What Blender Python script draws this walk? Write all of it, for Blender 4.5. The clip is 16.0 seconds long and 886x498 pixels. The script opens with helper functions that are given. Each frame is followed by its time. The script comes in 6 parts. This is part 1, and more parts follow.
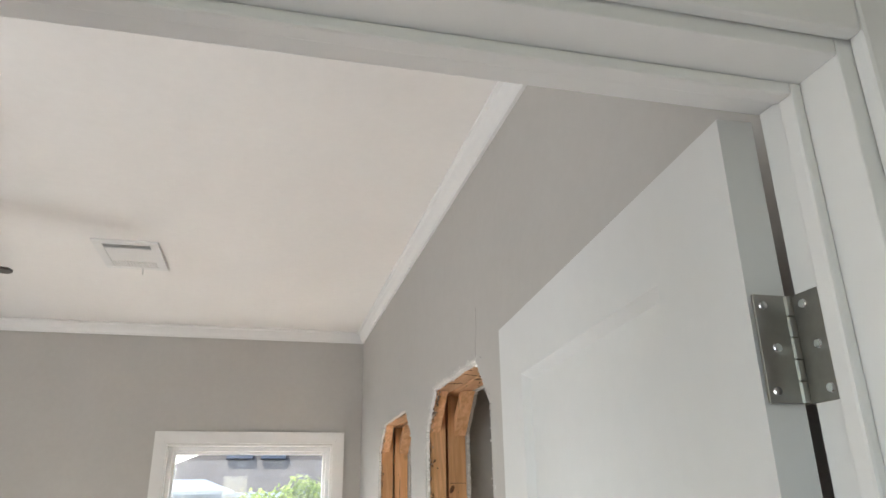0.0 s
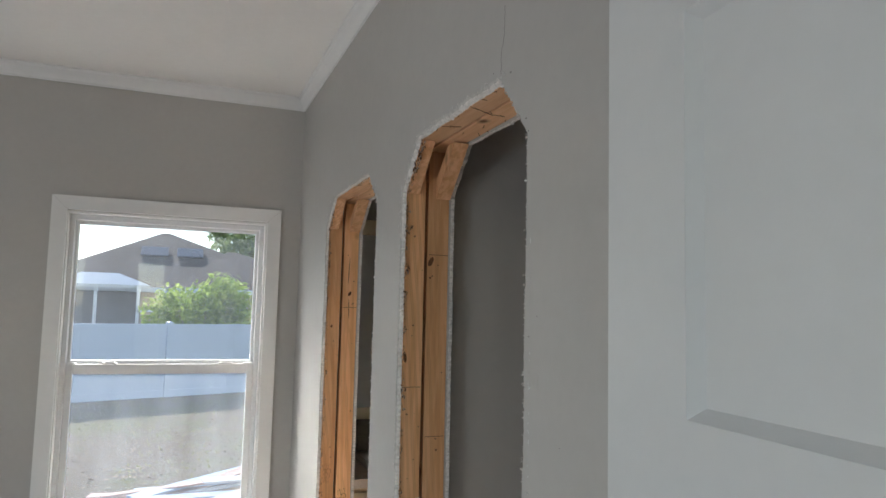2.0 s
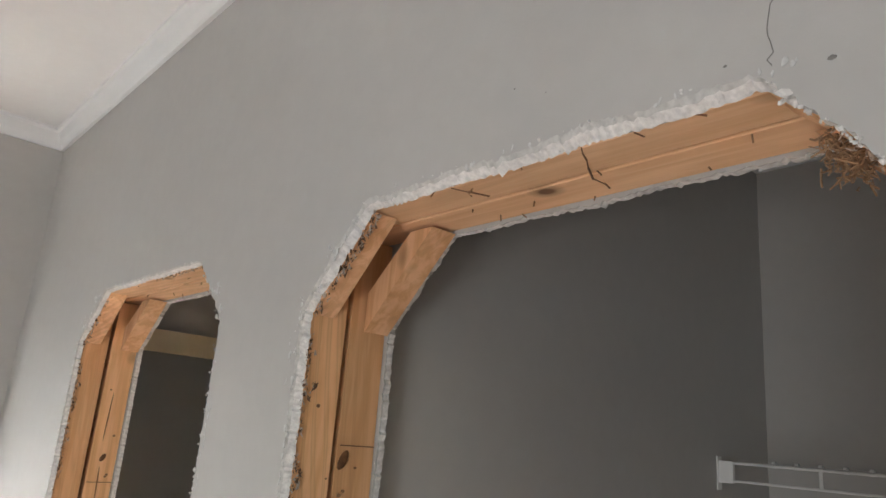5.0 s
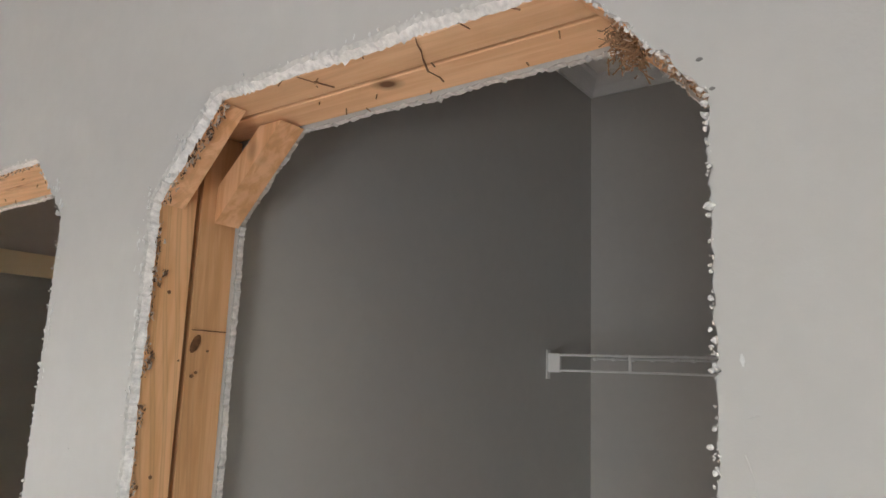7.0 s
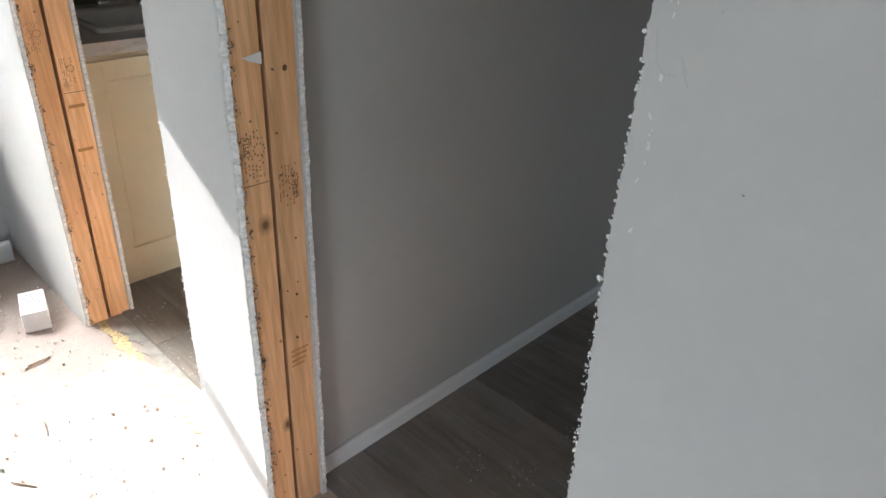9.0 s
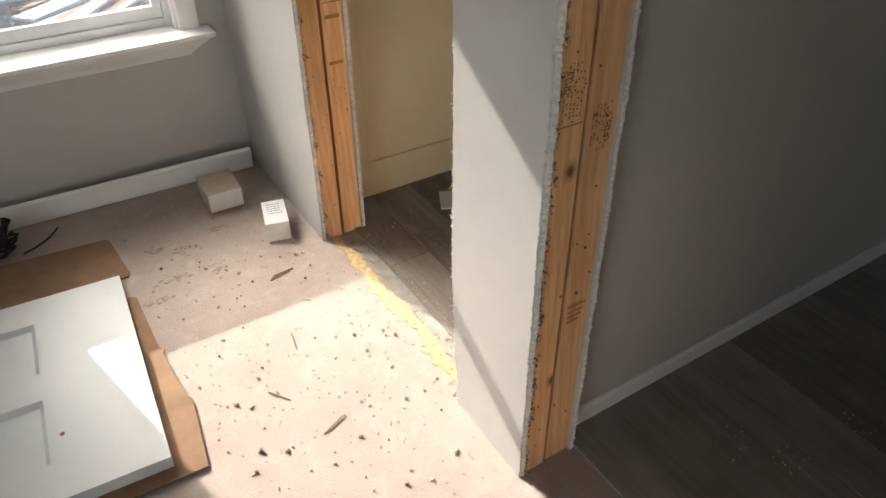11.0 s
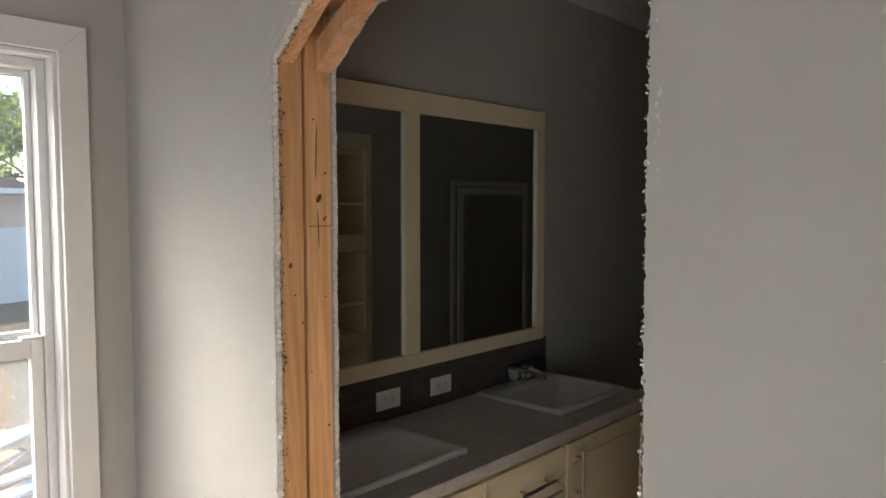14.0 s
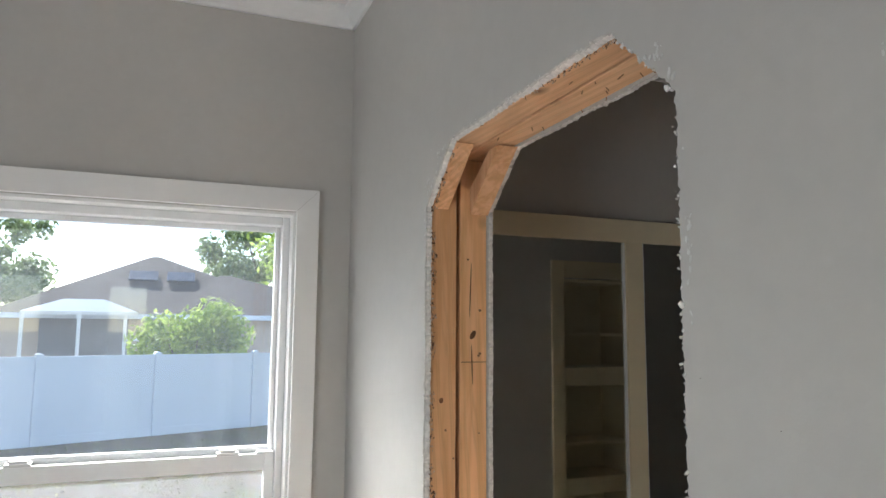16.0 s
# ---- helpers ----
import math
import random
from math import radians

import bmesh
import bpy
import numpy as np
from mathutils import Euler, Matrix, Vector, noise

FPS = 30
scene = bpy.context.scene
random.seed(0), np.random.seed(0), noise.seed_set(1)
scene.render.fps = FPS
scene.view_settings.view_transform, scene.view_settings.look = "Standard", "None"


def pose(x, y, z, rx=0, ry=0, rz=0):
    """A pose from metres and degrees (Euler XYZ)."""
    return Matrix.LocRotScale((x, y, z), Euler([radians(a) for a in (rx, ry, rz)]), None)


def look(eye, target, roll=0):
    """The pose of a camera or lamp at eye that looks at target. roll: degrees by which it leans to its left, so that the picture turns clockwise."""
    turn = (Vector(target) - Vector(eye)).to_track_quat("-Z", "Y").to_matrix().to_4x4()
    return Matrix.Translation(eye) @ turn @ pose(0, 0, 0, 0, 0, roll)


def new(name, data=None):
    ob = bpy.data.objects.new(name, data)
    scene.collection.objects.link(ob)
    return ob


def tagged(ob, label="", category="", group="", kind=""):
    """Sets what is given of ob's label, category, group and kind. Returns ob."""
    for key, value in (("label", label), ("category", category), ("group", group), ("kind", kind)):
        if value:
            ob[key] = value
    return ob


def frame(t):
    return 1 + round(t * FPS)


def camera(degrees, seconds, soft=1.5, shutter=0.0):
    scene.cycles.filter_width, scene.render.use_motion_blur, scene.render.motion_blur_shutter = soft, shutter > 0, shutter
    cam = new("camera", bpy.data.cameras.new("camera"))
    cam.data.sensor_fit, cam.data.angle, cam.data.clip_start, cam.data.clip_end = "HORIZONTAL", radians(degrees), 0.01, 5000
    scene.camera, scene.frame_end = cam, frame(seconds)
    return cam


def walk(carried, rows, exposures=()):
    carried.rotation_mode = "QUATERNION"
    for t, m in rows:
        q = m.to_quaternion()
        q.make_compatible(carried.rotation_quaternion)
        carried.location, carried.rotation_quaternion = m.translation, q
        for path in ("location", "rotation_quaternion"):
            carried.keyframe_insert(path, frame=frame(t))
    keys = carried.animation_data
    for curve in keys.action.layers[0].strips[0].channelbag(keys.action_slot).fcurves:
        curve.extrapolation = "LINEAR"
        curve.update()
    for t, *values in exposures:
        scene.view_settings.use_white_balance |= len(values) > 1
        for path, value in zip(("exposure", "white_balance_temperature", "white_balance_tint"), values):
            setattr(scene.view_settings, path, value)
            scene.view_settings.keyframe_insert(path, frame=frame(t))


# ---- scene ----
PATH = [
    (0, (0.344, -0.219, 1.727), (0.803, 1.601, 2.416), -0.9),
    (0.5, (0.331, -0.047, 1.698), (0.826, 1.827, 2.189), 0.0),
    (1, (0.274, 0.092, 1.645), (0.847, 1.986, 1.938), 1.2),
    (1.5, (0.242, 0.208, 1.614), (0.898, 2.089, 1.784), 1.5),
    (2, (0.315, 0.396, 1.635), (1.022, 2.258, 1.813), 1.4),
    (2.5, (0.369, 0.582, 1.678), (1.164, 2.389, 1.957), 1.4),
    (3, (0.369, 0.844, 1.739), (1.305, 2.555, 2.122), 1.2),
    (3.2, (0.366, 0.921, 1.751), (1.357, 2.591, 2.176), 1.4),
    (5.3, (0.414, 1.448, 1.821), (1.723, 2.836, 2.347), 4.7),
    (5.5, (0.416, 1.443, 1.819), (1.764, 2.789, 2.358), 4.5),
    (6, (0.423, 1.417, 1.818), (1.851, 2.674, 2.366), 4.0),
    (6.5, (0.413, 1.395, 1.810), (1.923, 2.568, 2.312), 3.2),
    (7, (0.382, 1.373, 1.746), (1.941, 2.539, 2.097), 2.3),
    (7.5, (0.371, 1.332, 1.594), (1.908, 2.587, 1.642), 2.4),
    (8, (0.359, 1.273, 1.505), (1.837, 2.550, 1.142), 2.9),
    (8.5, (0.329, 1.226, 1.457), (1.718, 2.459, 0.734), 4.3),
    (9, (0.324, 1.211, 1.415), (1.606, 2.404, 0.448), 3.3),
    (9.2, (0.342, 1.217, 1.415), (1.578, 2.391, 0.370), 3.1),
    (11.3, (0.231, 1.603, 1.386), (1.001, 3.004, 0.184), -0.9),
    (11.5, (0.230, 1.667, 1.389), (0.968, 3.104, 0.210), -1.5),
    (12, (0.233, 1.882, 1.377), (1.010, 3.359, 0.275), -1.4),
    (12.5, (0.222, 2.034, 1.389), (1.201, 3.500, 0.446), -0.3),
    (13, (0.158, 2.145, 1.478), (1.384, 3.578, 0.812), -0.4),
    (13.5, (0.121, 2.148, 1.559), (1.500, 3.552, 1.204), -1.1),
    (14, (0.105, 2.141, 1.685), (1.562, 3.506, 1.560), 0.0),
    (14.5, (0.091, 2.112, 1.732), (1.562, 3.465, 1.818), -0.3),
    (15, (0.105, 2.077, 1.742), (1.488, 3.505, 1.959), -0.6),
    (15.5, (0.230, 1.993, 1.743), (1.390, 3.599, 2.015), -0.4),
    (16, (0.386, 1.938, 1.706), (1.109, 3.788, 1.943), 0.4),
]
import collections
from mathutils.geometry import delaunay_2d_cdt

# stops of the phone's own exposure along the walk
EXPO = [(0, 2.6, 6750, 10), (0.5, 2.35, 6350, 8), (1.5, 1.85, 6350, 8), (2.5, 1.7, 6450, 9), (3.2, 1.8, 6550, 10), (5.5, 2.62, 6600, 11), (7, 2.75, 6600, 11), (7.5, 2.92, 6200, 9), (8, 2.92, 6400, 10), (8.5, 2.6, 6250, 9), (9, 2.22, 6050, 8), (11.5, 1.3, 7050, 10), (12.5, 1.38, 7000, 11), (14, 1.97, 6950, 11), (15, 2.38, 6600, 10), (16, 2.18, 6300, 8)]
cam = camera(65.0, 16.0)
walk(cam, [(t, look(e, g, r)) for t, e, g, r in PATH], exposures=EXPO)

# ---- world, sun, large lights ----
SUN_TO = Vector((-0.265, 1.0, 0.64)).normalized()
world = bpy.data.worlds.new("world")
scene.world = world
world.use_nodes = True
wn = world.node_tree.nodes
sky = wn.new("ShaderNodeTexSky")
sky.sky_type = "NISHITA"
sky.sun_disc = False
sky.dust_density = 0.15
sky.sun_elevation = math.asin(SUN_TO.z)
sky.sun_rotation = math.atan2(SUN_TO.x, SUN_TO.y)
wn["Background"].inputs["Strength"].default_value = 0.08
world.node_tree.links.new(sky.outputs[0], wn["Background"].inputs["Color"])
sun_data = bpy.data.lights.new("sun", "SUN")
sun_data.energy, sun_data.angle, sun_data.color = 3.3, radians(0.53), (1.0, 0.965, 0.92)
sun = new("sun", sun_data)
sun.matrix_basis = look(SUN_TO * 20, (0, 0, 0))


def area_lamp(name, eye, target, w, h, watts, color):
    d = bpy.data.lights.new(name, "AREA")
    d.shape, d.size, d.size_y, d.energy, d.color = "RECTANGLE", w, h, watts, color
    ob = new(name, d)
    ob.matrix_basis = look(eye, target)
    return ob


# fill lamps added at the unseen side wall: one low, aimed up, one cooler
area_lamp("fill_side_low", (-2.80, 0.12, 0.45), (0.5, 1.9, 2.4), 1.30, 0.72, 7.4, (0.90, 0.955, 1.0))
area_lamp("fill_side_cool", (-2.80, 0.12, 1.40), (1.5, 2.2, 1.1), 1.30, 1.1, 1.7, (0.70, 0.85, 1.0))
# skylight falling in at the back window from above
area_lamp("skylight_back", (0.27, 4.95, 2.95), (0.27, 3.2, 1.2), 2.2, 1.0, 0.7, (0.54, 0.77, 1.0))
# fill lamp added in the hallway behind the walk's start
area_lamp("fill_hall", (-0.75, -1.45, 1.45), (1.3, 2.3, 1.1), 1.8, 1.6, 0.35, (0.72, 0.86, 1.0))

# ---- materials ----


def mat_base(name, rough=0.5, metal=0.0, spec=0.5):
    m = bpy.data.materials.new(name)
    m.use_nodes = True
    b = m.node_tree.nodes["Principled BSDF"]
    b.inputs["Roughness"].default_value = rough
    b.inputs["Metallic"].default_value = metal
    b.inputs["Specular IOR Level"].default_value = spec
    return m, m.node_tree.nodes, m.node_tree.links, b


def coords(n, l, scale=(1, 1, 1), kind="Object"):
    tc = n.new("ShaderNodeTexCoord")
    mp = n.new("ShaderNodeMapping")
    mp.inputs["Scale"].default_value = scale
    l.new(tc.outputs[kind], mp.inputs["Vector"])
    return mp.outputs["Vector"]


def noise_node(n, l, vec, scale, detail=4.0, rough=0.55, dist=0.0):
    t = n.new("ShaderNodeTexNoise")
    t.inputs["Scale"].default_value, t.inputs["Detail"].default_value = scale, detail
    t.inputs["Roughness"].default_value, t.inputs["Distortion"].default_value = rough, dist
    l.new(vec, t.inputs["Vector"])
    return t.outputs["Fac"]


def ramp(n, l, fac, stops):
    r = n.new("ShaderNodeValToRGB")
    e = r.color_ramp.elements
    e[0].position, e[0].color = stops[0][0], (*stops[0][1], 1)
    e[1].position, e[1].color = stops[-1][0], (*stops[-1][1], 1)
    for p, c in stops[1:-1]:
        x = e.new(p)
        x.color = (*c, 1)
    l.new(fac, r.inputs["Fac"])
    return r.outputs["Color"]


def mix(n, l, fac, a, b, mode="MIX"):
    x = n.new("ShaderNodeMix")
    x.data_type, x.blend_type = "RGBA", mode
    for sock, v in ((x.inputs[0], fac), (x.inputs[6], a), (x.inputs[7], b)):
        if isinstance(v, (int, float)):
            sock.default_value = v
        elif isinstance(v, tuple):
            sock.default_value = (*v, 1)
        else:
            l.new(v, sock)
    return x.outputs[2]


def bump(n, l, b, height, strength, dist=0.01):
    x = n.new("ShaderNodeBump")
    x.inputs["Strength"].default_value, x.inputs["Distance"].default_value = strength, dist
    l.new(height, x.inputs["Height"])
    l.new(x.outputs["Normal"], b.inputs["Normal"])


def painted(name, color, rough=0.6, var=0.06, grain=220.0, strength=0.06, spots=0.0, kind="Object"):
    """Paint: faint mottling at two scales and a roller's grain."""
    m, n, l, b = mat_base(name, rough, spec=0.35)
    v = coords(n, l, kind=kind)
    big = noise_node(n, l, v, 1.3, 5)
    fine = noise_node(n, l, v, 34, 4)
    dark = tuple(c * (1 - var) for c in color)
    light = tuple(min(1, c * (1 + var)) for c in color)
    base = ramp(n, l, big, [(0.3, dark), (0.7, light)])
    base = mix(n, l, 0.25, base, ramp(n, l, fine, [(0.35, dark), (0.65, light)]))
    if spots:
        sp = noise_node(n, l, v, 9, 8, 0.7)
        base = mix(n, l, ramp(n, l, sp, [(0.62, (0, 0, 0)), (0.78, (spots, spots, spots))]), base, tuple(c * 0.55 for c in color))
    l.new(base, b.inputs["Base Color"])
    bump(n, l, b, noise_node(n, l, v, grain, 3), strength, 0.003)
    return m


def lumber(name, c0, c1, knot=(0.16, 0.07, 0.03), axis=2):
    """Softwood sawn along an axis, with growth lines, knots and planer marks; varies from board to board."""
    m, n, l, b = mat_base(name, 0.62, spec=0.3)
    oi = n.new("ShaderNodeObjectInfo")
    tc = n.new("ShaderNodeTexCoord")
    add = n.new("ShaderNodeVectorMath")
    add.operation = "ADD"
    sc = n.new("ShaderNodeVectorMath")
    sc.operation = "SCALE"
    sc.inputs["Scale"].default_value = 37.0
    l.new(tc.outputs["Object"], add.inputs[0])
    comb = n.new("ShaderNodeCombineXYZ")
    for i in range(3):
        l.new(oi.outputs["Random"], comb.inputs[i])
    l.new(comb.outputs[0], sc.inputs[0])
    l.new(sc.outputs[0], add.inputs[1])
    stretch = [1.0, 1.0, 1.0]
    stretch[axis] = 0.07
    mp = n.new("ShaderNodeMapping")
    mp.inputs["Scale"].default_value = stretch
    l.new(add.outputs[0], mp.inputs["Vector"])
    grain = noise_node(n, l, mp.outputs[0], 55, 6, 0.6, 0.6)
    wide = noise_node(n, l, mp.outputs[0], 9, 4, 0.5, 0.8)
    col = ramp(n, l, grain, [(0.30, tuple(c * 0.82 for c in c1)), (0.44, c1), (0.56, c0), (0.72, tuple(min(1, c * 1.12) for c in c0))])
    col = mix(n, l, 0.45, col, ramp(n, l, wide, [(0.35, c1), (0.62, c0)]))
    wv = n.new("ShaderNodeTexWave")
    wv.wave_type, wv.bands_direction = "BANDS", "DIAGONAL"
    wv.inputs["Scale"].default_value, wv.inputs["Distortion"].default_value = 34.0, 9.0
    wv.inputs["Detail"].default_value, wv.inputs["Detail Scale"].default_value = 2.5, 0.55
    l.new(mp.outputs[0], wv.inputs["Vector"])
    rings = ramp(n, l, wv.outputs["Fac"], [(0.50, (0, 0, 0)), (0.86, (0.40, 0.40, 0.40)), (0.97, (0.14, 0.14, 0.14))])
    patch = ramp(n, l, noise_node(n, l, mp.outputs[0], 5, 2), [(0.42, (0.18, 0.18, 0.18)), (0.58, (1, 1, 1))])
    col = mix(n, l, mix(n, l, 1.0, rings, patch, "MULTIPLY"), col, tuple(c * 0.66 for c in c1))
    vr = n.new("ShaderNodeTexVoronoi")
    vr.inputs["Scale"].default_value = 7.0
    mk = n.new("ShaderNodeMapping")
    st = [1.0, 1.0, 1.0]
    st[axis] = 0.75
    mk.inputs["Scale"].default_value = st
    l.new(add.outputs[0], mk.inputs["Vector"])
    l.new(mk.outputs[0], vr.inputs["Vector"])
    kn = ramp(n, l, vr.outputs["Distance"], [(0.045, (0.95, 0.95, 0.95)), (0.075, (0.45, 0.45, 0.45)), (0.14, (0, 0, 0))])
    col = mix(n, l, kn, col, knot)
    hs = n.new("ShaderNodeHueSaturation")
    mr = n.new("ShaderNodeMapRange")
    mr.inputs["To Min"].default_value, mr.inputs["To Max"].default_value = 0.86, 1.1
    l.new(oi.outputs["Random"], mr.inputs["Value"])
    l.new(mr.outputs[0], hs.inputs["Value"])
    l.new(col, hs.inputs["Color"])
    l.new(hs.outputs[0], b.inputs["Base Color"])
    bump(n, l, b, grain, 0.22, 0.002)
    return m


def plain(name, color, rough=0.5, metal=0.0, var=0.08, scale=25.0, strength=0.0):
    m, n, l, b = mat_base(name, rough, metal)
    v = coords(n, l)
    f = noise_node(n, l, v, scale, 5)
    l.new(ramp(n, l, f, [(0.3, tuple(c * (1 - var) for c in color)), (0.7, tuple(min(1, c * (1 + var)) for c in color))]), b.inputs["Base Color"])
    if strength:
        bump(n, l, b, f, strength, 0.004)
    return m


WALL = painted("wall_paint_grey", (0.49, 0.475, 0.452), 0.62, 0.05)
CEIL = painted("ceiling_paint", (0.87, 0.855, 0.835), 0.8, 0.03, 90.0, 0.12)
TRIM = painted("trim_paint_white", (0.80, 0.80, 0.79), 0.38, 0.03, 140.0, 0.03)
DOORP = painted("door_paint_white", (0.67, 0.68, 0.68), 0.42, 0.03, 160.0, 0.04)
GYPSUM = plain("gypsum_core", (0.76, 0.74, 0.71), 0.95, 0, 0.20, 130.0, 0.6)
TORN = plain("torn_face_paper", (0.56, 0.55, 0.52), 0.95, 0, 0.18, 110.0, 0.5)
PAPER = plain("torn_paper", (0.55, 0.45, 0.36), 0.95, 0, 0.3, 120.0, 0.6)
SCUFF = plain("scuffed_plaster", (0.62, 0.62, 0.60), 0.9, 0, 0.16, 90.0, 0.5)
STUD = lumber("stud_wood", (0.89, 0.54, 0.29), (0.76, 0.41, 0.19))
HEADW = lumber("header_wood", (0.92, 0.59, 0.35), (0.81, 0.47, 0.25), axis=1)


def subfloor_material():
    m, n, l, b = mat_base("subfloor_board", 0.9, spec=0.2)
    v = coords(n, l)
    big = noise_node(n, l, v, 2.2, 6, 0.6)
    mid = noise_node(n, l, v, 14, 7, 0.7, 0.4)
    fine = noise_node(n, l, v, 170, 5, 0.7)
    c = ramp(n, l, big, [(0.3, (0.335, 0.270, 0.238)), (0.7, (0.445, 0.372, 0.332))])
    c = mix(n, l, ramp(n, l, mid, [(0.50, (0, 0, 0)), (0.72, (0.75, 0.75, 0.75))]), c, (0.50, 0.445, 0.410))
    c = mix(n, l, ramp(n, l, noise_node(n, l, v, 7.5, 8, 0.75, 0.8), [(0.60, (0, 0, 0)), (0.74, (0.55, 0.55, 0.55))]), c, (0.19, 0.135, 0.10))
    c = mix(n, l, 0.35, c, ramp(n, l, fine, [(0.35, (0.275, 0.215, 0.183)), (0.65, (0.495, 0.425, 0.380))]))
    l.new(c, b.inputs["Base Color"])
    bump(n, l, b, fine, 0.35, 0.003)
    return m


PLY = subfloor_material()
INK = plain("stamp_ink", (0.24, 0.125, 0.06), 0.8, 0, 0.35, 220.0)
BLACKRUB = plain("black_rubber", (0.008, 0.008, 0.009), 0.6)
CHROME = plain("chrome", (0.75, 0.75, 0.76), 0.12, 1.0, 0.03)
NICKEL = plain("brushed_nickel", (0.42, 0.40, 0.38), 0.32, 1.0, 0.08)
STEEL = plain("hinge_steel", (0.33, 0.32, 0.30), 0.38, 1.0, 0.12, 40)
CREAM = painted("cabinet_cream", (0.80, 0.71, 0.51), 0.42, 0.03, 180.0, 0.03)
CARD = plain("cardboard", (0.25, 0.15, 0.085), 0.9, 0, 0.16, 14.0, 0.1)
WHITEPL = plain("white_plastic", (0.80, 0.80, 0.78), 0.35, 0, 0.03)
VINYLW = plain("white_vinyl", (0.78, 0.79, 0.80), 0.3, 0, 0.03)
CERAM = plain("white_ceramic", (0.80, 0.80, 0.79), 0.12, 0, 0.02)
GLUE = plain("yellow_glue", (0.56, 0.43, 0.22), 0.8, 0, 0.28, 60.0, 0.25)
TAPE = plain("yellow_tape", (0.62, 0.48, 0.04), 0.5, 0, 0.1)
ORANGEC = plain("brown_board", (0.26, 0.12, 0.05), 0.75, 0, 0.2, 12.0, 0.1)


def dusty_glass(name, lo, hi):
    """Clear glass with a film of dust, thicker in streaks."""
    m, n, l, g = mat_base(name, 0.0)
    g.inputs["Transmission Weight"].default_value = 1.0
    g.inputs["IOR"].default_value = 1.45
    film = n.new("ShaderNodeBsdfTranslucent")
    film.inputs["Color"].default_value = (0.80, 0.88, 1.0, 1)
    both = n.new("ShaderNodeMixShader")
    l.new(ramp(n, l, noise_node(n, l, coords(n, l, (3, 1, 0.8)), 3.0, 5), [(0.3, (lo, lo, lo)), (0.7, (hi, hi, hi))]), both.inputs[0])
    l.new(g.outputs[0], both.inputs[1])
    l.new(film.outputs[0], both.inputs[2])
    l.new(both.outputs[0], n["Material Output"].inputs["Surface"])
    return m


GLASS = dusty_glass("window_glass", 0.014, 0.025)
GLASS_LOW = dusty_glass("window_glass_dusty", 0.026, 0.056)
mirror_m, gn, gl, gb = mat_base("mirror_silver", 0.02, 1.0)
gb.inputs["Base Color"].default_value = (0.86, 0.88, 0.87, 1)
MIRROR = mirror_m

# ---- building helpers ----


def box(bm, x0, x1, y0, y1, z0, z1):
    vs = [bm.verts.new(p) for p in ((x0, y0, z0), (x1, y0, z0), (x1, y1, z0), (x0, y1, z0), (x0, y0, z1), (x1, y0, z1), (x1, y1, z1), (x0, y1, z1))]
    for f in ((3, 2, 1, 0), (4, 5, 6, 7), (0, 1, 5, 4), (1, 2, 6, 5), (2, 3, 7, 6), (3, 0, 4, 7)):
        bm.faces.new([vs[i] for i in f])
    return vs


def rbox(x0, x1, y0, y1, z0, z1, bevel=0.003, seg=2):
    bm = bmesh.new()
    box(bm, x0, x1, y0, y1, z0, z1)
    if bevel:
        bmesh.ops.bevel(bm, geom=bm.edges[:], offset=bevel, segments=seg, affect="EDGES", profile=0.6)
    return bm


def prism(points, axis, a, b):
    """A flat outline (list of 2D points) carried along an axis from a to b. Outline coordinates are the other two axes in order."""
    bm = bmesh.new()

    def at(p, c):
        q = list(p)
        q.insert(axis, c)
        return q
    lo = [bm.verts.new(at(p, a)) for p in points]
    hi = [bm.verts.new(at(p, b)) for p in points]
    k = len(points)
    bm.faces.new(lo)
    bm.faces.new(hi)
    for i in range(k):
        bm.faces.new((lo[i], lo[(i + 1) % k], hi[(i + 1) % k], hi[i]))
    bmesh.ops.triangulate(bm, faces=[f for f in bm.faces if len(f.verts) > 4])
    bmesh.ops.recalc_face_normals(bm, faces=bm.faces[:])
    return bm


def rod(bm, p, q, r, seg=12, r2=None):
    p, q = Vector(p), Vector(q)
    d = q - p
    m = Matrix.Translation((p + q) / 2) @ d.to_track_quat("Z", "Y").to_matrix().to_4x4()
    bmesh.ops.create_cone(bm, cap_ends=True, segments=seg, radius1=r, radius2=r if r2 is None else r2, depth=d.length, matrix=m)


def mesh_of(name, bm, material, smooth=False):
    me = bpy.data.meshes.new(name)
    bm.to_mesh(me)
    bm.free()
    for mm in (material if isinstance(material, (list, tuple)) else (material,)):
        me.materials.append(mm)
    if smooth:
        for p in me.polygons:
            p.use_smooth = True
    return me


def part(name, bm, material, parent, label="", smooth=False):
    ob = new(name, mesh_of(name, bm, material, smooth))
    ob.parent = parent
    if parent.parent is None:
        ob.matrix_parent_inverse = parent.matrix_basis.inverted()
    if label:
        tagged(ob, label)
    return ob


def thing(name, at, label, category, group="", kind=""):
    ob = new(name)
    ob.empty_display_size = 0.1
    ob.matrix_basis = Matrix.Translation(at)
    return tagged(ob, label, category, group, kind)


def solid(name, bm, material, label, category, kind="structure", smooth=False):
    return tagged(new(name, mesh_of(name, bm, material, smooth)), label, category, "", kind)


# ---- the large structure ----
XW, YB, ZC = 0.900, 4.055, 2.740        # arched wall, back wall, ceiling
XW2 = 1.060                             # far face of the arched wall
XL, XR = -2.75, 5.30                    # side wall, end of the bathroom
YD0, YD1 = 0.158, 0.254                 # doorway wall
rnd = random.Random(4)


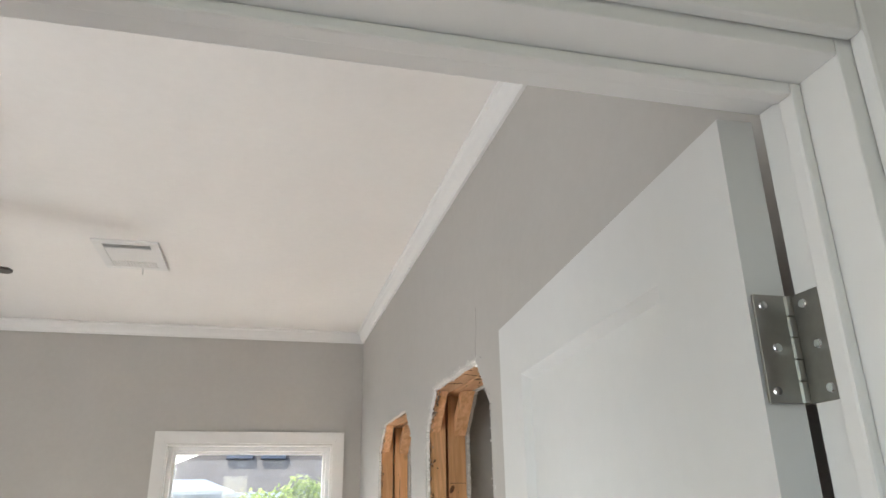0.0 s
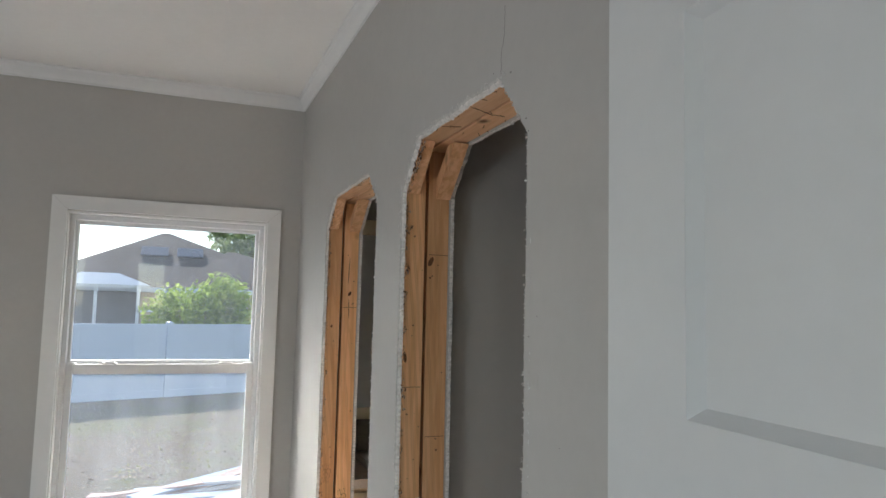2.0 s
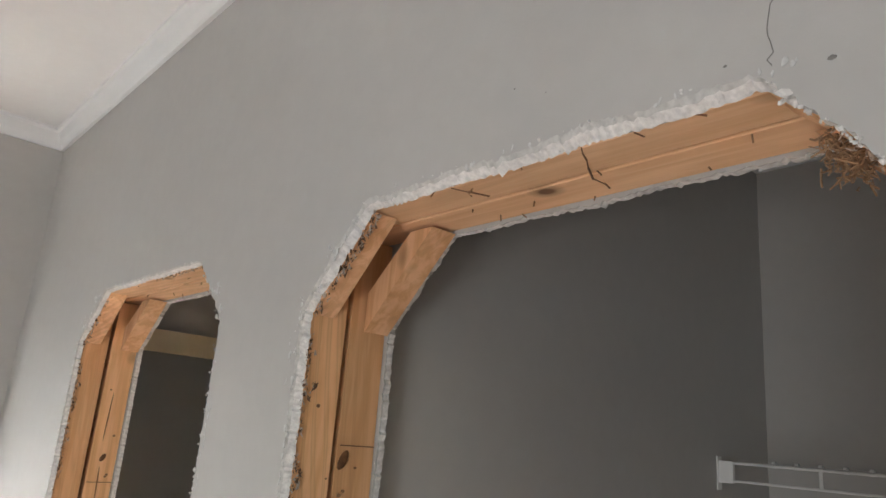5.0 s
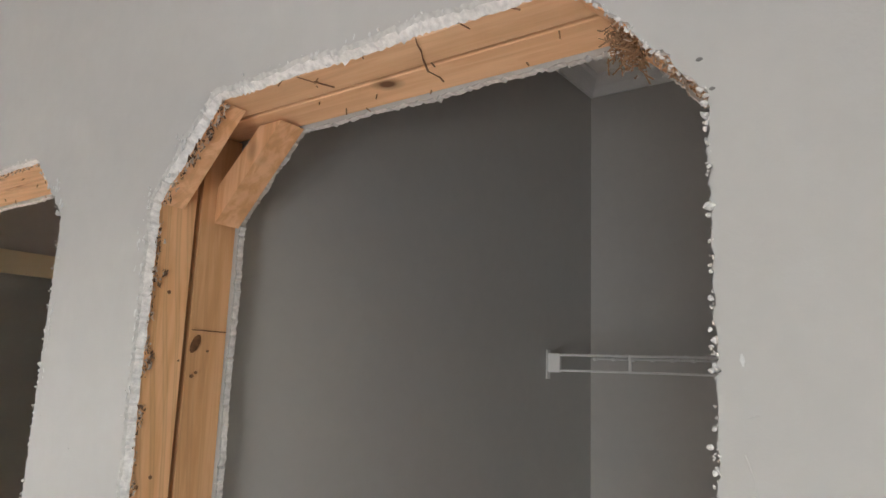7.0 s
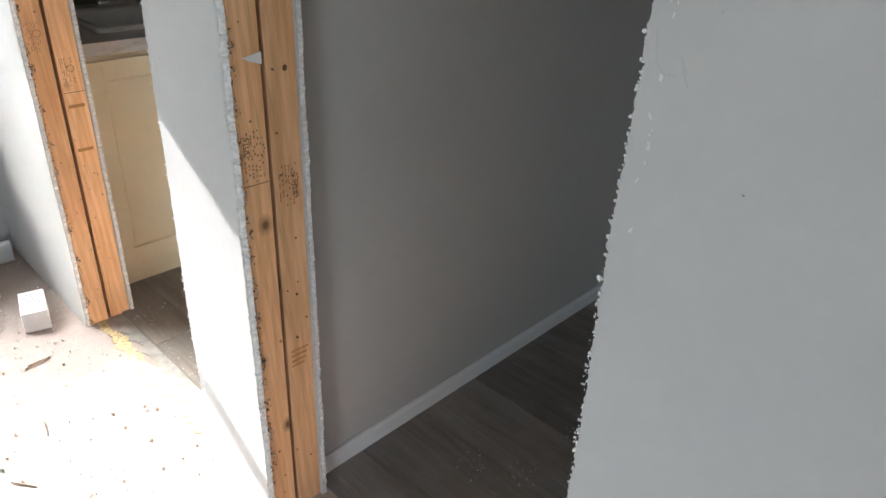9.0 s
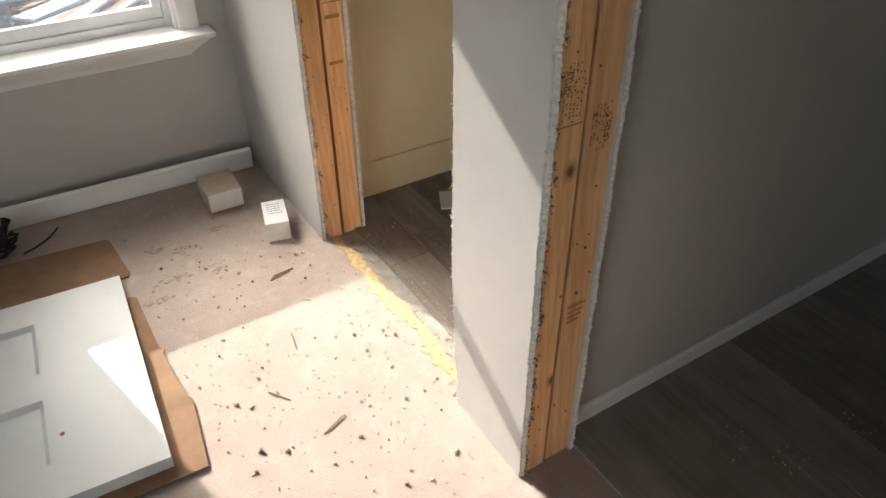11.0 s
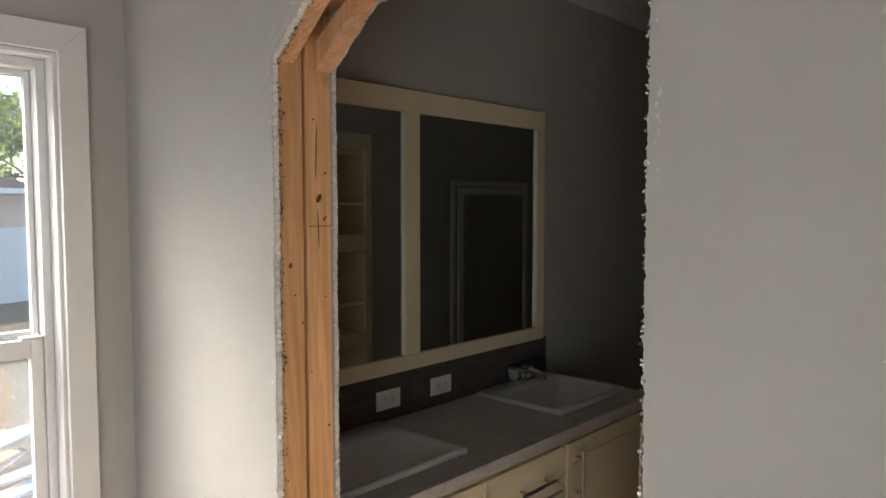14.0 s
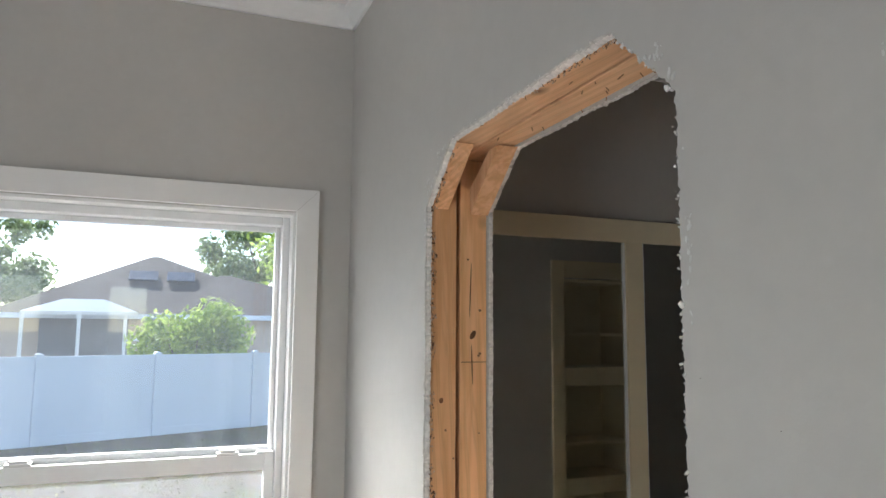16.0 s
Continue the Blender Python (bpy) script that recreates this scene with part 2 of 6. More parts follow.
def ragged(p, q, step=0.0042, amp=0.0009, tooth=0.0036):
    """Points from p to q (without q) along a cut edge, broken and uneven."""
    p, q = Vector(p), Vector(q)
    k = max(2, int((q - p).length / step))
    side = Vector((-(q - p).y, (q - p).x)).normalized()
    out = []
    for i in range(k):
        t = i / k
        w = 0.0 if i == 0 else rnd.gauss(0, amp) + (rnd.uniform(-tooth, tooth) if rnd.random() < 0.13 else 0)
        drift = 0.0018 * math.sin(t * 17 + p.x * 9) * math.sin(math.pi * t)
        out.append(tuple(p + (q - p) * t + side * (w + drift)))
    return out


# cut openings in the arched wall: corners (y, z) from the near foot round to the far foot
CUT_A = [(1.488, 0.0), (1.517, 1.10), (1.514, 1.966), (1.602, 2.066), (1.640, 2.0985), (2.149, 2.0975), (2.273, 1.970), (2.269, 1.30), (2.260, 0.60), (2.252, 0.0)]
CUT_B = [(2.516, 0.0), (2.545, 0.40), (2.543, 1.976), (2.602, 2.034), (2.664, 2.0915), (3.214, 2.0920), (3.353, 1.978), (3.354, 1.10), (3.351, 0.0)]


def slant(cut, p):
    """How far the front face of the cut edge is broken back from the stud at a point of the cut."""
    k = 1.0 if cut is CUT_A else 0.45
    (ya, _), (yb, zb), (yc, zc) = cut[4], cut[5], cut[6]
    if p[0] < 0.5 * (ya + yb):
        return Vector((0.0, 0.017 * k * min(1.0, max(0.0, (p[0] - ya + 0.03) / 0.05)) if p[1] > zb - 0.02 else 0.0))
    round_off = min(1.0, max(0.0, (p[0] - yb + 0.02) / 0.06))
    up = min(1.0, max(0.0, (p[1] - zc + 0.08) / (zb - zc + 0.06)))
    low = min(1.0, max(0.0, (p[1] - 0.2) / 1.2))
    return Vector((0.014 * k * (0.35 + 0.65 * low) * round_off, 0.017 * k * up))


def sheet_outline(bevel):
    pts, off = [(YD1, 0.0)], [Vector((0, 0))]
    for cut in (CUT_A, CUT_B):
        c = [Vector(p) for p in cut]
        run = []
        for a, b in zip(c, c[1:]):
            run += ragged(a, b)
        run.append(tuple(c[-1]))
        for p in run:
            wobble = 0.74 + 0.26 * noise.noise(Vector((p[0] * 22, p[1] * 22, 7.0))) + rnd.uniform(-0.05, 0.05)
            o = slant(cut, p) * wobble * bevel
            pts.append((p[0] + o.x, p[1] + o.y))
            off.append(o)
    pts += [(YB, 0.0), (YB, ZC), (YD1, ZC)]
    return pts, off + [Vector((0, 0))] * 3


def plate(outline, x0, x1, offsets=None):
    """A sheet with an uneven outline in (y, z), standing between two x; its faces take the first material, its rim the second."""
    k = len(outline)
    vs, _, fs, back, *_ = delaunay_2d_cdt([Vector(p) for p in outline], [(i, (i + 1) % k) for i in range(k)], [], 1, 1e-5)
    bm = bmesh.new()
    lo = [bm.verts.new((x0, v.x, v.y)) for v in vs]
    ins = [offsets[b[0]] if offsets and b else Vector((0, 0)) for b in back] if offsets else [Vector((0, 0))] * len(vs)
    hi = [bm.verts.new((x1, v.x - o.x, v.y - o.y)) for v, o in zip(vs, ins)]
    rim = collections.Counter()
    for f in fs:
        bm.faces.new([lo[i] for i in f][::-1])
        bm.faces.new([hi[i] for i in f])
        for a, b in zip(f, [*f[1:], f[0]]):
            rim[(a, b)] += 1
    mid = {}
    for a, b in rim:
        if (b, a) in rim:
            continue
        if not offsets:
            bm.faces.new((lo[a], lo[b], hi[b], hi[a])).material_index = 1
            continue
        for i in (a, b):
            if i not in mid:
                o = ins[i] * (0.42 + 0.30 * noise.noise(Vector((vs[i].x * 60, vs[i].y * 60, 3.0))))
                mid[i] = bm.verts.new((x0 + 0.22 * (x1 - x0), vs[i].x - o.x, vs[i].y - o.y))
        bm.faces.new((lo[a], lo[b], mid[b], mid[a])).material_index = 2
        bm.faces.new((mid[a], mid[b], hi[b], hi[a])).material_index = 1
    bmesh.ops.recalc_face_normals(bm, faces=bm.faces[:])
    return bm


def drywall_sheet(name, x0, x1, bevel, label):
    outline, off = sheet_outline(bevel)
    me = mesh_of(name, plate(outline, x0, x1, off), [WALL, GYPSUM, TORN])
    return tagged(new(name, me), label, "wall", "", "structure")


drywall_sheet("wall_right", XW, XW + 0.0127, 1.0, "grey painted drywall with two rough-cut arched openings")
drywall_sheet("wall_right_inner", XW2 - 0.0127, XW2, 0.0, "grey painted inner drywall of the cut wall")

bm = bmesh.new()
box(bm, XL - 0.15, XR + 0.15, -1.75, YB + 0.16, -0.10, -0.0)
solid("subfloor", bm, PLY, "dusty bare subfloor boards strewn with debris", "floor")
bm = bmesh.new()
box(bm, XL - 0.15, XR + 0.15, -1.75, YB + 0.16, ZC, ZC + 0.10)
solid("ceiling", bm, CEIL, "flat white painted ceiling", "ceiling")

# back wall with the window hole
WX0, WX1, WZ0, WZ1 = -0.190, 0.732, 0.535, 2.066
VX0, VX1 = -2.42, -1.36                 # an unseen second window, added to let in more sun
bm = bmesh.new()
box(bm, XL - 0.15, VX0, YB, YB + 0.16, 0, ZC)
box(bm, VX1, WX0, YB, YB + 0.16, 0, ZC)
box(bm, VX0, VX1, YB, YB + 0.16, 0, WZ0)
box(bm, VX0, VX1, YB, YB + 0.16, WZ1, ZC)
box(bm, WX1, XR + 0.15, YB, YB + 0.16, 0, ZC)
box(bm, WX0, WX1, YB, YB + 0.16, 0, WZ0)
box(bm, WX0, WX1, YB, YB + 0.16, WZ1, ZC)
solid("wall_back", bm, WALL, "grey painted wall round the window", "wall")
# side wall out of view, with an opening added for the fill lamps
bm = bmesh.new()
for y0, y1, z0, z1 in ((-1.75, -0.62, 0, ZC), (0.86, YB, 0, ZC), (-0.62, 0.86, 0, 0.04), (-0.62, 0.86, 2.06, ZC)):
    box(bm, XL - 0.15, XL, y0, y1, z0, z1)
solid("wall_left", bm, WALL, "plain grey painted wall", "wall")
# doorway wall
DX0, DX1, DZ = -0.095, 0.785, 2.078
bm = bmesh.new()
box(bm, -0.55, DX0, YD0, YD1, 0, ZC)
box(bm, DX1, XW, YD0, YD1, 0, ZC)
box(bm, DX0, DX1, YD0, YD1, DZ, ZC)
solid("wall_door", bm, WALL, "grey painted wall round the doorway", "wall")
# hall and closets behind
# hallway wall has an opening made behind the added fill lamp
bm = bmesh.new()
for x0, x1, z0, z1 in ((XL, -1.65, 0, ZC), (0.15, XR, 0, ZC), (-1.65, 0.15, 0, 0.65), (-1.65, 0.15, 2.25, ZC)):
    box(bm, x0, x1, -1.75, -1.60, z0, z1)
solid("wall_hall", bm, WALL, "plain grey hallway wall", "wall")
bm = bmesh.new()
box(bm, XW, XW + 0.16, -1.60, YD1, 0, ZC)
solid("wall_hall_end", bm, WALL, "plain grey wall at the hallway's end", "wall")
# closet: partition to the bathroom, back wall, near wall
YP0, YP1, XC = 2.310, 2.450, 2.430
NX0, NX1 = 2.600, 3.085
bm = bmesh.new()
box(bm, XW2, NX0, YP0, YP1, 0, ZC)
box(bm, NX1, 3.90, YP0, YP1, 0, ZC)
box(bm, NX0, NX1, YP0, YP1, 2.055, ZC)
box(bm, NX0, NX1, YP0, YP1, 0, 0.10)
box(bm, 4.85, XR, YP0, YP1, 0, ZC)
box(bm, 3.90, 4.85, YP0, YP1, 1.86, ZC)
solid("wall_partition", bm, WALL, "grey painted partition between closet and bathroom", "wall")
bm = bmesh.new()
box(bm, XC, XC + 0.10, YD1, YP0, 0, ZC)
solid("wall_closet_back", bm, WALL, "grey painted back wall of the closet", "wall")
bm = bmesh.new()
box(bm, XW2, XC, YD1 - 0.1, YD1, 0, ZC)
solid("wall_closet_near", bm, WALL, "grey painted end wall of the closet", "wall")
bm = bmesh.new()
box(bm, XR, XR + 0.15, -1.60, YB, 0, ZC)
solid("wall_bath_end", bm, WALL, "grey painted end wall of the bathroom", "wall")

# ---- wood framing inside the cut openings ----
XA, XB, XD, XE = 0.914, 0.9715, 0.9825, 1.0455


def slab_yz(points, x0, x1):
    return prism(points, 0, x0, x1)


def framing(name, y_near, y_far_foot, y_far_top, y_ch_far, y_ch_near, z_ch, z_top, label):
    th = 0.038
    root = thing(name, (0.98, (y_near + y_far_foot) / 2, 0), label, "wood framing", "framing of the cut openings", "structure")
    for x0, x1, gap in ((XA, XB, 0.0), (XD, XE, 0.003)):
        # far stud, leaning slightly
        part("stud", slab_yz([(y_far_foot + gap, 0.0), (y_far_top + gap, z_top), (y_far_top + th + gap, z_top), (y_far_foot + th + gap, 0.0)], x0, x1), STUD, root)
        part("stud", slab_yz([(y_near - th, 0.0), (y_near, 0.0), (y_near, z_top), (y_near - th, z_top)], x0, x1), STUD, root)
        part("header_board", rbox(x0, x1, y_near - th, y_far_top + th, z_top + gap, z_top + th + gap, 0.0015, 1), HEADW, root)
    for x0, x1, d in ((XA, 0.952, 0.0), (1.002, XE, 0.016)):
        part("corner_block", slab_yz([(y_far_top + 0.010 - d, z_ch - 0.014), (y_ch_far - d, z_top - 0.002), (y_ch_far + 0.048 - d, z_top - 0.002), (y_far_top + 0.010 - d, z_ch + 0.044)], x0, x1), BLOCKW, root)
        part("corner_block", slab_yz([(y_near - 0.002, z_ch - 0.004), (y_ch_near, z_top - 0.002), (y_ch_near - 0.048, z_top - 0.002), (y_near - 0.002, z_ch + 0.046)], x0, x1), BLOCKW, root)
    return root


BLOCKW = lumber("block_wood", (0.87, 0.54, 0.31), (0.70, 0.37, 0.18), axis=2)
frame_a = framing("framing_near", 1.500, 2.258, 2.2775, 2.152, 1.638, 1.972, 2.099, "raw pine studs and header lining the closet opening")
frame_b = framing("framing_far", 2.536, 3.354, 3.355, 3.217, 2.664, 1.982, 2.093, "raw pine studs and header lining the bathroom opening")

# seams, mill stamps and smears on the studs


def on_jamb(y_of, x0, x1, z0, z1, proud=0.0006):
    bm = bmesh.new()
    a, b = y_of(z0) - proud, y_of(z1) - proud
    vs = [bm.verts.new(p) for p in ((x0, a, z0), (x1, a, z0), (x1, b, z1), (x0, b, z1))]
    bm.faces.new(vs)
    vs2 = [bm.verts.new((v.co.x, v.co.y + 0.0004, v.co.z)) for v in vs]
    bm.faces.new(vs2[::-1])
    for i in range(4):
        bm.faces.new((vs[i], vs2[i], vs2[(i + 1) % 4], vs[(i + 1) % 4]))
    return bm


def jamb_a(z):
    return 2.258 + (2.2775 - 2.258) * z / 2.099


def jamb_b(z):
    return 3.354 + 0.001 * z / 2.093


def join(bms):
    out = bmesh.new()
    for b in bms:
        me = bpy.data.meshes.new("tmp")
        b.to_mesh(me)
        b.free()
        out.from_mesh(me)
        bpy.data.meshes.remove(me)
    return out


def stamp(root, y_of, x0, x1, z0, z1, seed):
    """A mill's stamp: rows of small marks, too worn to read, and a round mark."""
    r = random.Random(seed)
    bits = []
    cols = 6
    for i in range(cols):
        xa = x0 + (x1 - x0) * (i + 0.15) / cols
        xb = xa + (x1 - x0) / cols * 0.30
        z = z0
        while z < z1:
            h = r.uniform(0.002, 0.006)
            if r.random() < 0.62 and not (i >= 3 and z0 + 0.45 * (z1 - z0) < z < z0 + 0.8 * (z1 - z0)):
                bits.append(on_jamb(y_of, xa, xb, z, min(z + h, z1)))
            z += h + r.uniform(0.0015, 0.004)
    cx, cz, rad = x0 + 0.74 * (x1 - x0), z0 + 0.62 * (z1 - z0), 0.26 * (x1 - x0)
    for i in range(10):
        a = i * math.tau / 10
        bits.append(on_jamb(y_of, cx + rad * math.cos(a) - 0.0012, cx + rad * math.cos(a) + 0.0012, cz + rad * math.sin(a) - 0.002, cz + rad * math.sin(a) + 0.002))
    part("mill_stamp", join(bits), INK, root, "worn dark ink stamp")


def lettering(text, m, size, material, parent, name="lettering"):
    c = bpy.data.curves.new(name, "FONT")
    c.body, c.size, c.extrude, c.align_x, c.align_y = text, size, 0.0002, "CENTER", "CENTER"
    tmp = bpy.data.objects.new(name, c)
    me = bpy.data.meshes.new_from_object(tmp)
    me.transform(m)
    me.materials.append(material)
    bpy.data.objects.remove(tmp)
    bpy.data.curves.remove(c)
    ob = new(name, me)
    ob.parent = parent
    if parent.parent is None:
        ob.matrix_parent_inverse = parent.matrix_basis.inverted()
    return ob


stamp(frame_a, jamb_a, 0.922, 0.966, 0.885, 0.985, 1)
stamp(frame_a, jamb_a, 0.990, 1.034, 0.818, 0.905, 2)
stamp(frame_b, jamb_b, 0.920, 0.958, 0.905, 0.985, 3)
stamp(frame_b, jamb_b, 0.990, 1.026, 0.800, 0.880, 4)
lettering("STUD", Matrix.Translation((1.026, jamb_a(0.86) - 0.0008, 0.85)) @ pose(0, 0, 0, 90, 0, 0) @ pose(0, 0, 0, 0, 0, -90), 0.016, INK, frame_a)
lettering("STUD", Matrix.Translation((0.930, jamb_a(0.93) - 0.0008, 0.955)) @ pose(0, 0, 0, 90, 0, 0) @ pose(0, 0, 0, 0, 0, -90), 0.015, INK, frame_a)
RESIN = plain("glue_smear", (0.45, 0.20, 0.05), 0.5, 0, 0.2)
for i in range(4):
    z = 0.470 - i * 0.013
    part("glue_smear", on_jamb(jamb_a, 0.990, 1.034 - 0.004 * i, z, z + 0.004), RESIN, frame_a)
for z in (0.735, 0.600):
    part("glue_smear", on_jamb(jamb_b, 0.990, 1.035, z, z + 0.010), RESIN, frame_b)
SEAM = plain("finger_joint", (0.20, 0.10, 0.05), 0.8)
for fr, fn, x0, x1, z in ((frame_a, jamb_a, XD, XE, 1.795), (frame_a, jamb_a, XA, XB, 1.420), (frame_a, jamb_a, XD, XE, 1.282), (frame_a, jamb_a, XA, XB, 0.880), (frame_b, jamb_b, XD, XE, 1.640), (frame_b, jamb_b, XD, XE, 0.780)):
    part("finger_joint", on_jamb(fn, x0 + 0.002, x1 - 0.002, z, z + 0.0016), SEAM, fr)
# dark knots and checks in the studs
KNOT = plain("knot_wood", (0.17, 0.075, 0.03), 0.7, 0, 0.4, 90.0, 0.3)
for fr, fn, x, z, a, h, tilt in ((frame_a, jamb_a, 0.992, 1.776, 0.007, 0.015, 24), (frame_a, jamb_a, 0.921, 1.504, 0.005, 0.016, -8), (frame_a, jamb_a, 1.020, 1.085, 0.005, 0.006, 0), (frame_b, jamb_b, 1.012, 1.700, 0.006, 0.011, 30), (frame_b, jamb_b, 1.006, 1.800, 0.0013, 0.062, 2), (frame_b, jamb_b, 0.938, 1.560, 0.005, 0.006, 0), (frame_b, jamb_b, 1.010, 1.635, 0.0012, 0.045, -2)):
    kb = bmesh.new()
    bmesh.ops.create_icosphere(kb, subdivisions=2, radius=1.0, matrix=Matrix.Translation((x, fn(z), z)) @ pose(0, 0, 0, 0, tilt, 0) @ Matrix.Diagonal((a, 0.0009, h, 1)))
    part("knot", kb, KNOT, fr)
# torn white paper tag left on the stud
tagp = bmesh.new()
vs = [tagp.verts.new(p) for p in ((0.936, jamb_a(1.11) - 0.0012, 1.113), (0.974, jamb_a(1.1) - 0.0012, 1.120), (0.974, jamb_a(1.1) - 0.0012, 1.098), (0.950, jamb_a(1.1) - 0.0012, 1.106))]
tagp.faces.new(vs[::-1])
part("paper_tag", tagp, WHITEPL, frame_a, "torn white paper tag")
# nails, staples and splinters
bm = bmesh.new()
r6 = random.Random(6)
for fn, zmax, y0, y1, zt in ((jamb_a, 1.9, 1.68, 2.12, 2.099), (jamb_b, 1.9, 2.70, 3.18, 2.093)):
    for _ in range(34):
        x = r6.choice((r6.uniform(XA + 0.004, XB - 0.004), r6.uniform(XD + 0.004, XE - 0.004)))
        z = r6.uniform(0.05, zmax)
        rod(bm, (x, fn(z) + 0.002, z), (x, fn(z) - 0.0012, z), r6.uniform(0.0012, 0.003), 6)
    for _ in range(13):
        x, y = r6.uniform(XA, XE), r6.uniform(y0, y1)
        rod(bm, (x, y, zt + 0.002), (x + r6.uniform(-0.006, 0.006), y + r6.uniform(-0.010, 0.010), zt - r6.uniform(0.001, 0.006)), 0.0009, 5)
tagged(new("nails", mesh_of("nails", bm, INK)), "dark nail heads and splinters in raw studs", "nails", "", "stuff")
# brown fibre left along the stud edges, in clumps
bm = bmesh.new()
bm_dark = bmesh.new()
for cut in (CUT_A, CUT_B):
    far = [Vector(p) for p in cut[-5:]]
    for a, b in zip(far, far[1:]):
        k = int((b - a).length / 0.0011)
        for i in range(k):
            p = a + (b - a) * (i + r6.random()) / k
            clump = noise.noise(Vector((p.x * 3, p.y * 26, 4.0))) + 0.5 * noise.noise(Vector((1.0, p.y * 90, 2.0)))
            if clump < r6.uniform(-0.35, 0.35):
                continue
            w = r6.uniform(0.001, 0.003) * (1 + max(0, clump))
            x = XA + r6.uniform(-0.003, 0.004 + 0.016 * max(0, clump))
            tgt = bm_dark if r6.random() < 0.55 else bm
            vs = [tgt.verts.new((x + r6.uniform(-w, w), p.x - r6.uniform(-0.001, 0.0045), p.y - (0.002 if p.y > 1.98 else 0) + r6.uniform(-w, w) * 1.6)) for _ in range(4)]
            for q in ((0, 1, 2), (0, 2, 3), (0, 3, 1), (1, 3, 2)):
                tgt.faces.new([vs[j] for j in q])
tagged(new("wood_shreds", mesh_of("wood_shreds", bm_dark, plain("dark_fibre", (0.16, 0.095, 0.055), 0.95, 0, 0.4, 160.0))), "dark brown shreds clinging to the sawn stud edges", "debris", "", "stuff")
tagged(new("torn_fibre", mesh_of("torn_fibre", bm, PAPER)), "shredded brown paper fibre along sawn drywall edges", "debris", "", "stuff")

# crumbs of plaster standing on the cut edges
bm = bmesh.new()
for cut, span in ((CUT_A, range(len(CUT_A) - 1)), (CUT_B, range(len(CUT_B) - 1))):
    near = 4
    for s in span:
        a, b = Vector(cut[s]), Vector(cut[s + 1])
        L = (b - a).length
        side = Vector((-(b - a).y, (b - a).x)).normalized()
        dens = 460 if s < near else 110
        for _ in range(int(L * dens)):
            p = a + (b - a) * r6.random()
            big = r6.random() < (0.04 if s < near else 0.01)
            rad = r6.uniform(0.0024, 0.0040) if big else r6.uniform(0.0007, 0.0021 if s < near else 0.0014)
            x = r6.uniform(XW - 0.002, XW + 0.011) if r6.random() < 0.75 else r6.uniform(XW2 - 0.014, XW2)
            o = p - side * r6.uniform(-0.0012, 0.0040 if s < near else 0.0025)
            if x < XW + 0.02:
                o += slant(cut, p) * min(1.0, 1 - (x - XW) / 0.0127)
            m = Matrix.Translation((x, o.x, o.y)) @ Euler((r6.random() * 6, r6.random() * 6, 0)).to_matrix().to_4x4() @ Matrix.Diagonal((1, r6.uniform(0.5, 1.3), r6.uniform(0.6, 1.8), 1))
            bmesh.ops.create_icosphere(bm, subdivisions=1, radius=rad, matrix=m)
for v in bm.verts:
    v.co += noise.noise_vector(v.co * 160) * 0.0014 + noise.noise_vector(v.co * 520) * 0.0012
tagged(new("plaster_crumbs", mesh_of("plaster_crumbs", bm, GYPSUM)), "crumbling white gypsum along sawn drywall edges", "debris", "", "stuff")

# skinned patches where paint came off beside the cuts


def flake(cy, cz, w, h, seed, tilt=0.0, x=XW - 0.0008):
    rr = random.Random(seed)
    k = 22
    pts = []
    for i in range(k):
        a = i * math.tau / k
        q = 0.55 + 0.45 * rr.random()
        u, v = math.cos(a) * w * q, math.sin(a) * h * q
        pts.append((cy + u * math.cos(tilt) - v * math.sin(tilt), cz + u * math.sin(tilt) + v * math.cos(tilt)))
    return plate(pts, x, x + 0.0012)


bits = []
rf = random.Random(77)
for cy, cz, w, h, tl, n in [(2.211, 2.043, 0.060, 0.005, -0.85, 14), (2.281, 1.80, 0.004, 0.15, 0, 14), (2.278, 1.45, 0.004, 0.20, 0, 12), (2.298, 1.90, 0.008, 0.06, 0, 6), (3.290, 2.052, 0.060, 0.005, -0.75, 12), (3.364, 1.7, 0.004, 0.28, 0, 26), (3.365, 0.95, 0.003, 0.30, 0, 18),
                            (1.900, 2.112, 0.24, 0.003, 0, 12), (2.95, 2.099, 0.24, 0.003, 0, 10), (2.530, 1.80, 0.004, 0.10, 0.0, 12), (2.534, 1.1, 0.004, 0.25, 0, 20), (2.518, 0.20, 0.008, 0.16, 0, 22), (1.496, 1.3, 0.004, 0.35, 0, 26)]:
    for _ in range(n):
        u, v = rf.gauss(0, w * 0.55), rf.gauss(0, h * 0.55)
        s = rf.uniform(0.001, 0.0035)
        bits.append(flake(cy + u * math.cos(tl) - v * math.sin(tl), cz + u * math.sin(tl) + v * math.cos(tl), s * rf.uniform(0.4, 1.0), s * rf.uniform(0.8, 2.0), rf.random(), rf.uniform(-0.5, 0.5), XW - 0.0004 - 0.0004 * rf.random()))
